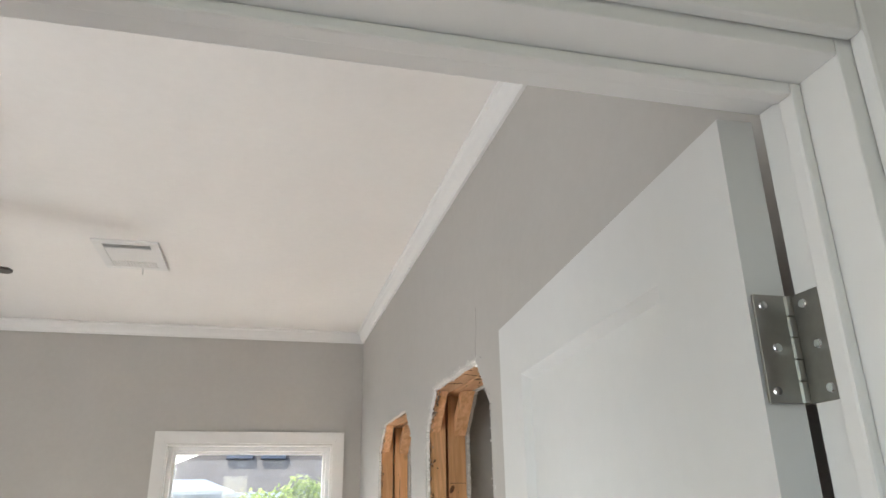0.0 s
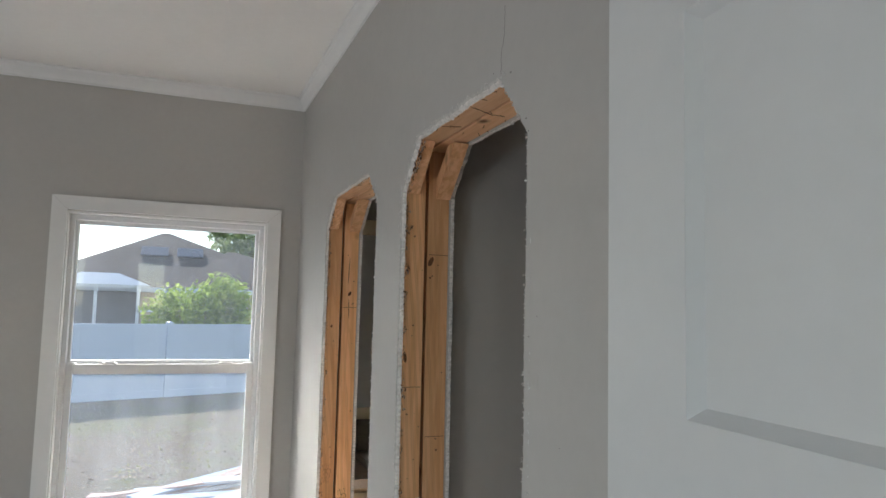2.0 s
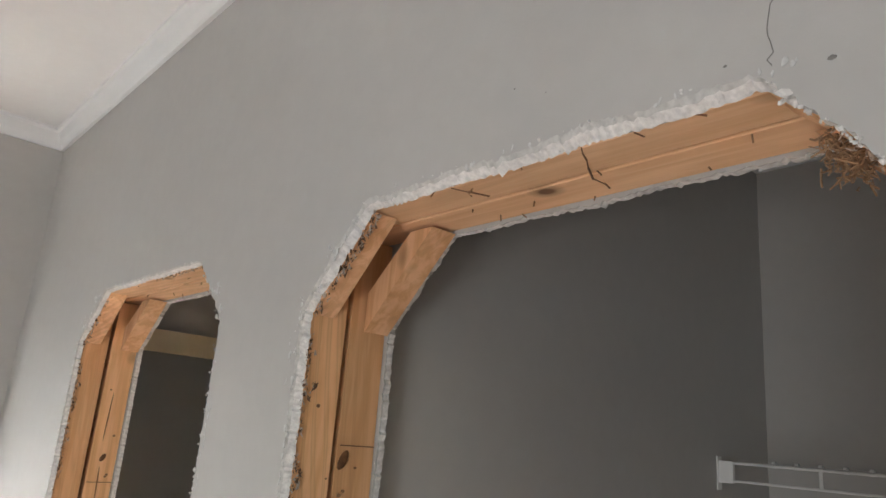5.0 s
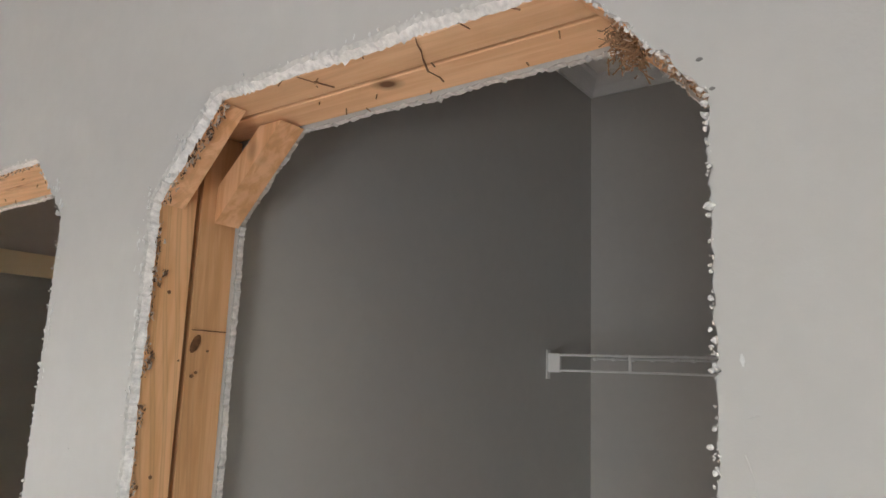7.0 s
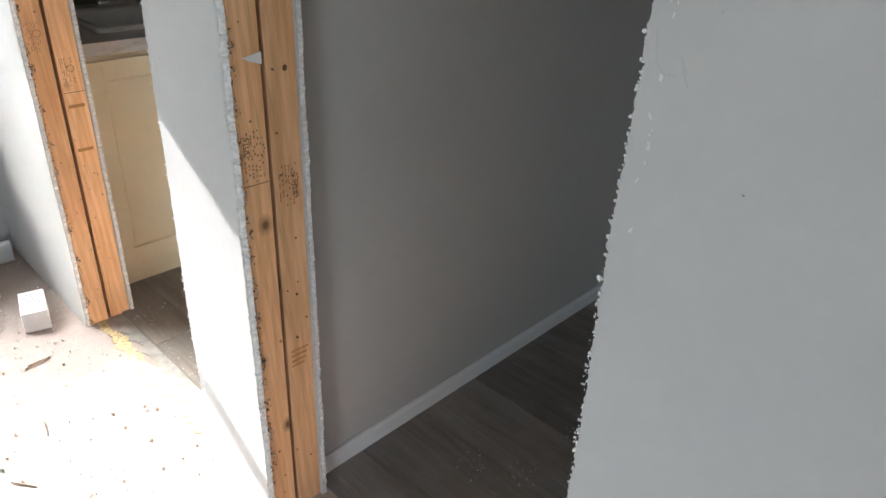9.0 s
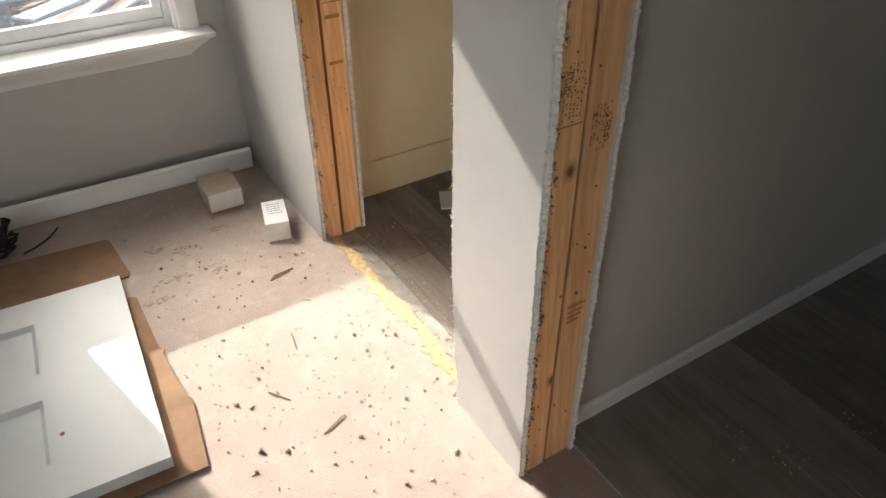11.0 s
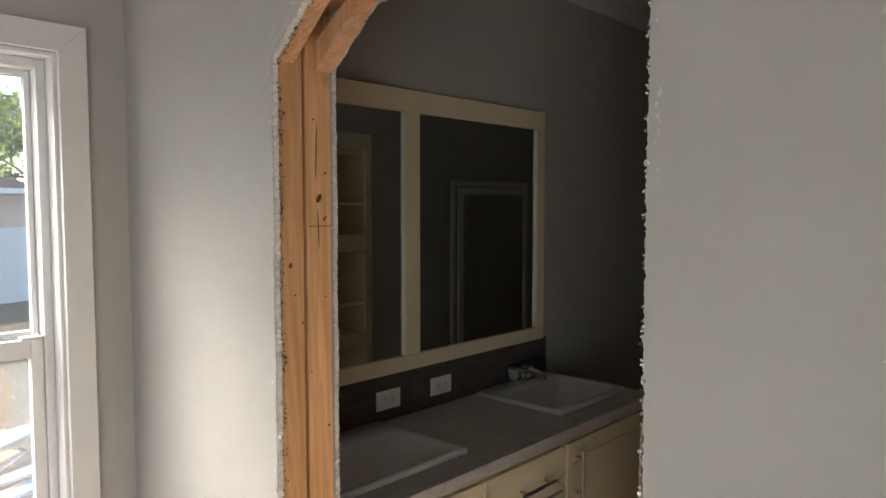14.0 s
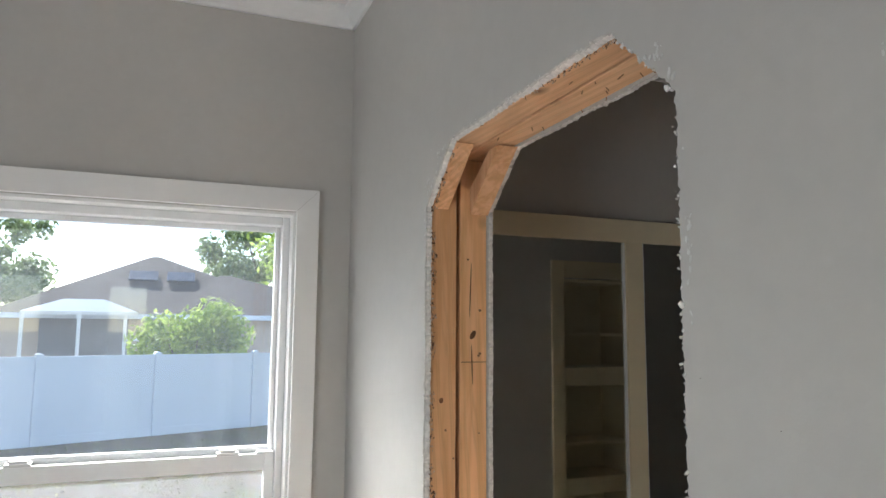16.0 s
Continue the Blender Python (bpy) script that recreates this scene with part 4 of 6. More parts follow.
fan = thing("ceiling_fan", (-1.13, 1.955, ZC), "ceiling fan with dark blades and white motor", "ceiling fan")
bm = bmesh.new()
rod(bm, (-1.13, 1.955, ZC - 0.05), (-1.13, 1.955, ZC - 0.0005), 0.065, 24, 0.075)
rod(bm, (-1.13, 1.955, 2.52), (-1.13, 1.955, ZC - 0.05), 0.012, 12)
part("canopy", bm, TRIM, fan)
bm = bmesh.new()
rod(bm, (-1.13, 1.955, 2.42), (-1.13, 1.955, 2.52), 0.115, 28, 0.085)
part("motor", bm, TRIM, fan)
for i in range(5):
    a = 19.0 + 72 * i
    bm = bmesh.new()
    outline = [(0.10, -0.035), (0.18, -0.055), (0.58, -0.068), (0.672, -0.055), (0.685, 0.0), (0.672, 0.055), (0.58, 0.068), (0.18, 0.055), (0.10, 0.035)]
    bm = prism(outline, 2, -0.004, 0.004)
    bm.transform(Matrix.Translation((-1.13, 1.955, 2.452)) @ pose(0, 0, 0, 0, 0, a) @ pose(0, 0, 0, 9))
    part("blade", bm, plain("fan_blade", (0.05, 0.04, 0.035), 0.5), fan)

# ---- floor coverings ----


def planks_material():
    m, n, l, b = mat_base("grey_vinyl_plank", 0.42, spec=0.4)
    oi = n.new("ShaderNodeObjectInfo")
    tc = n.new("ShaderNodeTexCoord")
    mp = n.new("ShaderNodeMapping")
    mp.inputs["Scale"].default_value = (1, 0.08, 1)
    add = n.new("ShaderNodeVectorMath")
    comb = n.new("ShaderNodeCombineXYZ")
    sc = n.new("ShaderNodeMath")
    sc.operation = "MULTIPLY"
    sc.inputs[1].default_value = 41.0
    l.new(oi.outputs["Random"], sc.inputs[0])
    l.new(sc.outputs[0], comb.inputs[0])
    l.new(sc.outputs[0], comb.inputs[1])
    l.new(tc.outputs["Object"], add.inputs[0])
    l.new(comb.outputs[0], add.inputs[1])
    l.new(add.outputs[0], mp.inputs["Vector"])
    g = noise_node(n, l, mp.outputs[0], 45, 6, 0.62, 0.5)
    w = noise_node(n, l, mp.outputs[0], 8, 4, 0.5, 0.6)
    col = ramp(n, l, g, [(0.3, (0.13, 0.112, 0.098)), (0.7, (0.34, 0.30, 0.265))])
    col = mix(n, l, 0.5, col, ramp(n, l, w, [(0.35, (0.165, 0.143, 0.125)), (0.65, (0.31, 0.275, 0.24))]))
    hs = n.new("ShaderNodeHueSaturation")
    mr = n.new("ShaderNodeMapRange")
    mr.inputs["To Min"].default_value, mr.inputs["To Max"].default_value = 0.78, 1.25
    l.new(oi.outputs["Random"], mr.inputs["Value"])
    l.new(mr.outputs[0], hs.inputs["Value"])
    l.new(col, hs.inputs["Color"])
    dust = noise_node(n, l, coords(n, l), 6, 7, 0.7)
    l.new(mix(n, l, ramp(n, l, dust, [(0.5, (0, 0, 0)), (0.75, (0.45, 0.45, 0.45))]), hs.outputs[0], (0.36, 0.33, 0.30)), b.inputs["Base Color"])
    bump(n, l, b, g, 0.12, 0.002)
    return m


PLANK = planks_material()
rp = random.Random(9)


def plank_floor(name, x0, x1, y0, y1, label):
    root = thing(name, ((x0 + x1) / 2, (y0 + y1) / 2, 0), label, "floor", "", "structure")
    w, L = 0.152, 1.22
    x = x0
    while x < x1 - 0.01:
        xe = min(x + w, x1)
        y = y0 - rp.uniform(0, L)
        while y < y1:
            ya, yb = max(y, y0), min(y + L, y1)
            if yb - ya > 0.02:
                part("plank", rbox(x + 0.0007, xe - 0.0007, ya + 0.0007, yb - 0.0007, 0.0, 0.0055, 0.0012, 1), PLANK, root)
            y += L
        x += w
    return root


plank_floor("floor_bath", 1.018, XR, YP1, YB, "dusty grey wood-look vinyl planks in the bathroom")
plank_floor("floor_closet", XW2 + 0.004, XC, YD1, YP0, "dusty grey wood-look vinyl planks in the closet")

# line of old yellow glue on the subfloor along the cut wall
rg = random.Random(12)


def blot(points, z0, z1):
    bm = plate(points, z0, z1)
    bm.transform(Matrix(((0, 1, 0, 0), (0, 0, 1, 0), (1, 0, 0, 0), (0, 0, 0, 1))))
    return bm


bits = []
y = 3.335
while y > 2.52:
    k, ry = 15, rg.uniform(0.018, 0.06)
    cx, rx = 0.952 + rg.gauss(0, 0.008), rg.uniform(0.016, 0.036)
    pts = [(cx + math.cos(q * math.tau / k) * rx * rg.uniform(0.55, 1.2), y + math.sin(q * math.tau / k) * ry * rg.uniform(0.6, 1.15)) for q in range(k)]
    bits.append(blot(pts, 0.0002, 0.0014 + 0.0012 * rg.random()))
    y -= ry * rg.uniform(0.7, 1.6)
tagged(new("glue_line", mesh_of("glue_line", join(bits), [GLUE, GLUE])), "crusted yellow glue line on bare subfloor", "glue", "", "stuff")
LEVEL = plain("levelling_patch", (0.34, 0.32, 0.29), 0.9, 0, 0.2, 30.0, 0.3)
tagged(new("filler_patch", mesh_of("filler_patch", blot([(0.978 + rg.gauss(0, 0.004), 3.34 - 0.03 * i) for i in range(28)] + [(1.017, 2.53 + 0.03 * i) for i in range(28)], 0.0002, 0.003), [LEVEL, LEVEL])), "grey filler strip beside the vinyl planks", "floor filler", "", "stuff")

# ---- closet ----
shelf = thing("wire_shelf", (2.29, 1.4, 1.79), "white wire closet shelf on a wall bracket", "shelf")
zs, xf, xb = 1.812, 2.146, XC - 0.006
for i, (z, r) in enumerate(((zs, 0.0032), (zs - 0.042, 0.0032))):
    bm = bmesh.new()
    rod(bm, (xf, YD1 + 0.02, z), (xf, YP0 - 0.030, z), r, 8)
    part("front_rail", bm, WHITEPL, shelf)
bm = bmesh.new()
rod(bm, (xb, YD1 + 0.02, zs), (xb, YP0 - 0.010, zs), 0.003, 8)
part("back_rail", bm, WHITEPL, shelf)
yy = YD1 + 0.05
while yy < YP0 - 0.04:
    bm = bmesh.new()
    rod(bm, (xf, yy, zs + 0.003), (xb, yy, zs + 0.003), 0.0016, 5)
    part("wire", bm, WHITEPL, shelf)
    yy += 0.0254
yy = YP0 - 0.240
while yy > YD1:
    bm = rbox(xf - 0.002, xf + 0.002, yy - 0.004, yy + 0.004, zs - 0.042, zs, 0.001, 1)
    part("post", bm, WHITEPL, shelf)
    yy -= 0.30
yy = YP0 - 0.02
while yy > YD1 + 0.05:
    part("wall_clip", rbox(XC - 0.014, XC - 0.0005, yy - 0.005, yy + 0.005, zs - 0.006, zs + 0.012, 0.001, 1), WHITEPL, shelf)
    yy -= 0.06
part("end_bracket", join([rbox(xf - 0.012, xf + 0.010, YP0 - 0.004, YP0 - 0.0005, zs - 0.066, zs + 0.014, 0.001, 1), rbox(xf - 0.006, xf + 0.006, YP0 - 0.040, YP0 - 0.004, zs - 0.048, zs + 0.004, 0.002)]), WHITEPL, shelf)

# ---- bathroom: vanity ----
VY, VB = 3.522, YB - 0.002
van = thing("vanity_cabinet", (1.96, 3.8, 0), "cream painted vanity with shaker doors and three drawers", "cabinet")
part("body", join([rbox(1.075, 2.862, VY, VB, 0.0057, 0.700, 0.002, 1), rbox(1.075, 2.862, VY, VY + 0.020, 0.7003, 0.838, 0.001, 1), rbox(1.075, 1.093, VY + 0.0203, VB, 0.7003, 0.838, 0.001, 1), rbox(2.844, 2.862, VY + 0.0203, VB, 0.7003, 0.838, 0.001, 1)]), CREAM, van)
part("plinth", rbox(1.075, 2.862, VY - 0.010, VY, 0.0057, 0.085, 0.002), CREAM, van)


def pull(parent, x0, z0, x1, z1, y):
    p, q = Vector((x0, y - 0.030, z0)), Vector((x1, y - 0.030, z1))
    d = (q - p).normalized()
    bm = bmesh.new()
    rod(bm, p, q, 0.0055, 14)
    for e in (p + d * 0.025, q - d * 0.025):
        rod(bm, e, (e.x, y, e.z), 0.0045, 10)
    part("handle", bm, NICKEL, parent, "brushed nickel bar handle")


def shaker(name, x0, x1, z0, z1, rail=0.058):
    s = part(name, rbox(x0 + 0.004, x1 - 0.004, VY - 0.0085, VY - 0.0005, z0 + 0.004, z1 - 0.004, 0.001, 1), CREAM, van)
    for xa, xb in ((x0, x0 + rail), (x1 - rail, x1)):
        part("stile", rbox(xa, xb, VY - 0.020, VY - 0.0086, z0, z1, 0.0015), CREAM, s)
    for za, zb in ((z1 - rail, z1), (z0, z0 + rail)):
        part("rail", rbox(x0 + rail, x1 - rail, VY - 0.0197, VY - 0.0086, za, zb, 0.0015), CREAM, s)
    part("panel", rbox(x0 + rail + 0.010, x1 - rail - 0.010, VY - 0.0125, VY - 0.0086, z0 + rail + 0.010, z1 - rail - 0.010, 0.001, 1), CREAM, s)
    return s


d1 = shaker("door", 1.095, 1.742, 0.090, 0.818)
pull(d1, 1.722, 0.605, 1.722, 0.785, VY - 0.020)
d2 = shaker("door", 2.222, 2.850, 0.090, 0.818)
pull(d2, 2.278, 0.600, 2.278, 0.785, VY - 0.020)
for z0, z1 in ((0.664, 0.818), (0.446, 0.650), (0.090, 0.432)):
    dr = part("drawer", rbox(1.752, 2.208, VY - 0.020, VY - 0.0005, z0, z1, 0.003), CREAM, van)
    zc = (z0 + z1) / 2 - 0.012
    pull(dr, 1.915, zc, 2.105, zc, VY - 0.020)
# hair-thin wire looped over the handles
bm = bmesh.new()
for p, q in (((1.722, VY - 0.052, 0.70), (1.86, VY - 0.026, 0.70)), ((1.722, VY - 0.052, 0.61), (1.86, VY - 0.026, 0.70)), ((1.86, VY - 0.026, 0.70), (2.10, VY - 0.056, 0.728)), ((2.10, VY - 0.056, 0.728), (2.278, VY - 0.052, 0.775)), ((2.10, VY - 0.056, 0.728), (2.20, VY - 0.024, 0.665))):
    rod(bm, p, q, 0.0011, 5)
tagged(new("cord_loop", mesh_of("cord_loop", bm, plain("tan_cord", (0.30, 0.24, 0.15), 0.8))), "thin tan cord looped over cabinet handles", "cord", "", "")


def marble():
    m, n, l, b = mat_base("pale_laminate", 0.35)
    v = coords(n, l, (1, 3, 3))
    a = noise_node(n, l, v, 7, 8, 0.65, 1.4)
    g = noise_node(n, l, coords(n, l), 60, 4)
    c = ramp(n, l, a, [(0.3, (0.42, 0.39, 0.36)), (0.55, (0.62, 0.59, 0.56)), (0.75, (0.70, 0.68, 0.65))])
    l.new(mix(n, l, 0.2, c, ramp(n, l, g, [(0.3, (0.45, 0.42, 0.40)), (0.7, (0.72, 0.70, 0.68))])), b.inputs["Base Color"])
    return m


SX = ((1.200, 1.800), (2.330, 2.850))
CT = 0.878
bm = bmesh.new()
y0, y1 = 3.498, VB
xs = [1.062, SX[0][0] + 0.02, SX[0][1] - 0.02, SX[1][0] + 0.02, SX[1][1] - 0.02, 2.875]
for i, (a, b) in enumerate(zip(xs, xs[1:])):
    if i in (1, 3):
        box(bm, a, b, y0, 3.630, 0.839, CT)
        box(bm, a, b, 4.030, y1, 0.839, CT)
    else:
        box(bm, a, b, y0, y1, 0.839, CT)
bmesh.ops.remove_doubles(bm, verts=bm.verts[:], dist=1e-5)
MARBLE = marble()
top = thing("countertop", (1.97, 3.77, 0.839), "pale streaked laminate worktop on the vanity", "countertop")
part("slab", bm, MARBLE, top)
part("front_edge", rbox(1.062, 2.875, 3.4935, 3.4975, 0.8385, CT + 0.0005, 0.001, 1), MARBLE, top)


def sink(x0, x1):
    root = thing("sink", ((x0 + x1) / 2, 3.83, CT), "white rectangular drop-in basin in the worktop", "sink", "basins of the vanity")
    ya, yb = 3.605, 4.040
    rings = []
    for (dx, dy0, dy1, z) in ((0.0, 0.0, 0.0, CT + 0.0005), (0.001, 0.001, 0.001, CT + 0.010), (0.006, 0.006, 0.006, CT + 0.015), (0.030, 0.030, 0.105, CT + 0.013), (0.044, 0.044, 0.118, CT + 0.004), (0.085, 0.085, 0.150, CT - 0.110), (0.15, 0.12, 0.19, CT - 0.128)):
        ax, bx, ay, by = x0 + dx, x1 - dx, ya + dy0, yb - dy1
        r = 0.02 + dx * 0.25
        ring = []
        for cx, cy, s in ((bx - r, by - r, 0), (ax + r, by - r, 90), (ax + r, ay + r, 180), (bx - r, ay + r, 270)):
            for t in range(5):
                a = radians(s + 22.5 * t)
                ring.append((cx + r * math.cos(a), cy + r * math.sin(a), z))
        rings.append(ring)
    bm = bmesh.new()
    vv = [[bm.verts.new(p) for p in ring] for ring in rings]
    k = len(vv[0])
    for a, b in zip(vv, vv[1:]):
        for i in range(k):
            bm.faces.new((a[i], a[(i + 1) % k], b[(i + 1) % k], b[i]))
    bm.faces.new(vv[-1])
    part("basin", bm, CERAM, root, smooth=True)
    bm = bmesh.new()
    cx = (x0 + x1) / 2
    rod(bm, (cx - 0.06, yb - 0.150, CT - 0.062), (cx - 0.06, yb - 0.128, CT - 0.058), 0.011, 14)
    part("overflow", bm, BLACKRUB, root)
    return root


def faucet(x):
    root = thing("faucet", (x, 3.99, CT + 0.014), "chrome centerset faucet with clear acrylic knobs", "faucet", "faucets of the vanity")
    z = CT + 0.0135
    bm = rbox(x - 0.075, x + 0.075, 3.962, 4.016, z, z + 0.022, 0.010, 3)
    part("base", bm, CHROME, root, smooth=True)
    bm = bmesh.new()
    pts = [(3.990, z + 0.02, 0.016), (3.975, z + 0.055, 0.015), (3.940, z + 0.066, 0.013), (3.890, z + 0.060, 0.012), (3.868, z + 0.050, 0.011)]
    for a, b in zip(pts, pts[1:]):
        rod(bm, (x, a[0], a[1]), (x, b[0], b[1]), a[2], 14, b[2])
    rod(bm, (x, 3.868, z + 0.052), (x, 3.864, z + 0.034), 0.011, 14)
    part("spout", bm, CHROME, root)
    for s in (-1, 1):
        bm = bmesh.new()
        rod(bm, (x + s * 0.052, 3.990, z + 0.020), (x + s * 0.052, 3.990, z + 0.030), 0.018, 16)
        kn = part("knob_stem", bm, CHROME, root)
        bm = bmesh.new()
        rod(bm, (x + s * 0.052, 3.990, z + 0.030), (x + s * 0.052, 3.990, z + 0.074), 0.021, 8, 0.027)
        part("knob", bm, ACRYL, root, "clear faceted acrylic knob")


am, gn, gl, gb = mat_base("clear_acrylic", 0.08)
gb.inputs["Base Color"].default_value = (0.75, 0.75, 0.73, 1)
gb.inputs["Transmission Weight"].default_value = 0.55
ACRYL = am
for x0, x1 in SX:
    sink(x0, x1)
    faucet((x0 + x1) / 2 - (0.075 if x0 < 1.5 else 0.0))

# tiled splashback
splash = thing("splashback", (1.96, YB, CT), "dark grey wall tiles above the worktop", "tiles", "", "structure")
bm = bmesh.new()
box(bm, 1.062, 2.868, YB - 0.004, YB - 0.0005, CT + 0.0005, 1.056)
part("grout", bm, plain("grout", (0.12, 0.105, 0.095), 0.9), splash)
TILE = plain("grey_tile", (0.085, 0.075, 0.070), 0.35, 0, 0.25, 18.0, 0.05)
th = (1.056 - CT) / 2
for row in range(2):
    x = 1.062 - (0.0 if row else 0.18)
    while x < 2.868:
        xa, xb2 = max(x, 1.062), min(x + 0.36, 2.868)
        if xb2 - xa > 0.01:
            part("tile", rbox(xa + 0.0015, xb2 - 0.0015, YB - 0.0105, YB - 0.004, CT + row * th + 0.002, CT + (row + 1) * th - 0.0015, 0.0012, 1), TILE, splash)
        x += 0.36


def outlet(x0, x1, z0, z1, y, wide, label):
    root = thing("outlet", ((x0 + x1) / 2, y, z0), label, "outlet", "outlets of the house")
    part("cover_plate", rbox(x0, x1, y - 0.005, y - 0.0003, z0, z1, 0.002), WHITEPL, root)
    cx, cz = (x0 + x1) / 2, (z0 + z1) / 2
    for s in (-1, 1):
        ux, uz = (cx + s * 0.021, cz) if wide else (cx, cz + s * 0.021)
        soc = part("socket", rbox(ux - 0.015, ux + 0.015, y - 0.0075, y - 0.005, uz - 0.015, uz + 0.015, 0.003), WHITEPL, root)
        b = bmesh.new()
        for ox in (-0.006, 0.006):
            if wide:
                box(b, ux - 0.001 - 0.004, ux + 0.004, y - 0.0079, y - 0.0074, uz + ox - 0.001, uz + ox + 0.001)
            else:
                box(b, ux + ox - 0.001, ux + ox + 0.001, y - 0.0079, y - 0.0074, uz - 0.003, uz + 0.005)
        rod(b, (ux + (0.009 if wide else 0), y - 0.0079, uz - (0 if wide else 0.009)), (ux + (0.009 if wide else 0), y - 0.0074, uz - (0 if wide else 0.009)), 0.002, 8)
        part("slots", b, BLACKRUB, soc)
    return root


outlet(1.775, 1.895, 0.925, 0.997, YB - 0.0105, True, "white double outlet set on its side in the tiles")
outlet(2.062, 2.182, 0.925, 0.997, YB - 0.0105, True, "white double outlet set on its side in the tiles")
outlet(-0.168, -0.096, 0.222, 0.338, YB, False, "white double outlet low on the grey wall")

# framed mirror
mir = thing("mirror", (1.95, YB, 1.05), "wide double mirror in a cream painted frame", "mirror")
MX0, MX1, MZ0, MZ1, MD0, MD1, FW = 1.092, 2.812, 1.058, 2.092, 1.912, 1.986, 0.058
for x0, x1, z0, z1 in ((MX0, MX1, MZ1 - FW, MZ1 + 0.024), (MX0, MX1, MZ0, MZ0 + FW), (MX0, MX0 + FW, MZ0 + FW, MZ1 - FW), (MX1 - FW, MX1, MZ0 + FW, MZ1 - FW), (MD0, MD1, MZ0 + FW, MZ1 - FW)):
    part("frame_board", rbox(x0, x1, YB - 0.030, YB - 0.0005, z0 + 0.0002, z1 - 0.0002, 0.002), CREAM, mir)
for x0, x1 in ((MX0 + FW, MD0), (MD1, MX1 - FW)):
    part("glass", rbox(x0 + 0.0005, x1 - 0.0005, YB - 0.018, YB - 0.012, MZ0 + FW + 0.0005, MZ1 - FW - 0.0005, 0, 1), MIRROR, mir, "dark clear mirror glass")
    for xe in (x0, x1 - 0.008):
        part("bead", rbox(xe + 0.0006, xe + 0.0074, YB - 0.026, YB - 0.019, MZ0 + FW + 0.001, MZ1 - FW - 0.001, 0.002, 1), TRIM, mir)

# built-in shelves and shower door, seen in the mirror
niche = thing("built_in_shelves", (2.84, YP1, 0.10), "cream painted built-in shelves, empty, in the partition", "shelves")
part("casing", join([rbox(2.528, 2.612, YP1 + 0.0005, YP1 + 0.018, 0.10, 2.145, 0.002), rbox(3.065, 3.120, YP1 + 0.0005, YP1 + 0.018, 0.10, 2.145, 0.002), rbox(2.612, 3.065, YP1 + 0.0005, YP1 + 0.018, 2.040, 2.145, 0.002), rbox(2.612, 3.065, YP1 + 0.0005, YP1 + 0.018, 1.390, 1.498, 0.002), rbox(2.612, 3.065, YP1 + 0.0005, YP1 + 0.018, 0.755, 0.852, 0.002), rbox(2.612, 3.065, YP1 + 0.0005, YP1 + 0.018, 0.10, 0.20, 0.002)]), CREAM, niche)
part("back", rbox(2.601, 3.084, 2.160, 2.172, 0.101, 2.054, 0), CREAM, niche)
for x0, x1 in ((2.601, 2.612), (3.065, 3.084)):
    part("side", rbox(x0, x1, 2.172, YP1, 0.101, 2.054, 0), CREAM, niche)
for z in (1.705, 1.498, 1.055, 0.852, 0.44, 0.12, 2.035):
    part("shelf", rbox(2.612, 3.065, 2.173, YP1 - 0.001, z - 0.018, z, 0.001, 1), CREAM, niche)
sh = thing("shower_door", (4.37, YP1, 0), "framed grey shower door on the bathroom wall", "shower door")
for x0, x1, z0, z1 in ((3.905, 3.945, 0.0058, 1.872), (4.81, 4.85, 0.0058, 1.872), (3.945, 4.81, 1.832, 1.872), (3.945, 4.81, 0.0058, 0.06)):
    part("frame_rail", rbox(x0, x1, YP1 - 0.02, YP1 + 0.012, z0, z1, 0.003), WHITEPL, sh)
part("inner_frame", join([rbox(3.985, 4.04, YP1 - 0.012, YP1 + 0.016, 0.07, 1.822, 0.003), rbox(4.04, 4.80, YP1 - 0.012, YP1 + 0.016, 1.77, 1.822, 0.003)]), WHITEPL, sh)
part("panel", rbox(3.95, 4.805, YP1 - 0.014, YP1 - 0.006, 0.062, 1.83, 0), plain("obscure_panel", (0.40, 0.38, 0.35), 0.35), sh)

# ---- loose things on the floor ----


def carton(at, w, d, h, turn, label, shade, side_text):
    root = thing("carton", (0, 0, 0), label, "box", "small cartons by the corner")
    part("box_body", rbox(-w / 2, w / 2, -d / 2, d / 2, 0, h, 0.0015, 1), shade, root)
    b = bmesh.new()
    for zf in (0.62, 0.84):
        box(b, -w / 2 - 0.0003, w / 2 + 0.0003, -d / 2 - 0.0006, -d / 2, h * zf, h * zf + 0.0008)
    part("seam", b, SCUFF, root)
    b = bmesh.new()
    rr = random.Random(int(w * 1e4))
    for i in range(5):
        if side_text:
            z = h * (0.80 - 0.14 * i)
            x = -w * 0.40
            while x < w * 0.36:
                ww = rr.uniform(0.004, 0.012)
                box(b, x, x + ww, -d / 2 - 0.0006, -d / 2 - 0.0001, z, z + 0.0035)
                x += ww + 0.004
        else:
            y = d * (0.32 - 0.10 * i)
            x = -w * 0.30
            while x < w * 0.25:
                ww = rr.uniform(0.003, 0.008)
                box(b, x, x + ww, y, y + 0.003, h + 0.0001, h + 0.0006)
                x += ww + 0.003
    part("print", b, INKB, root, "small blue printed lines")
    root.matrix_basis = pose(*at, 0, 0, turn)
    return root


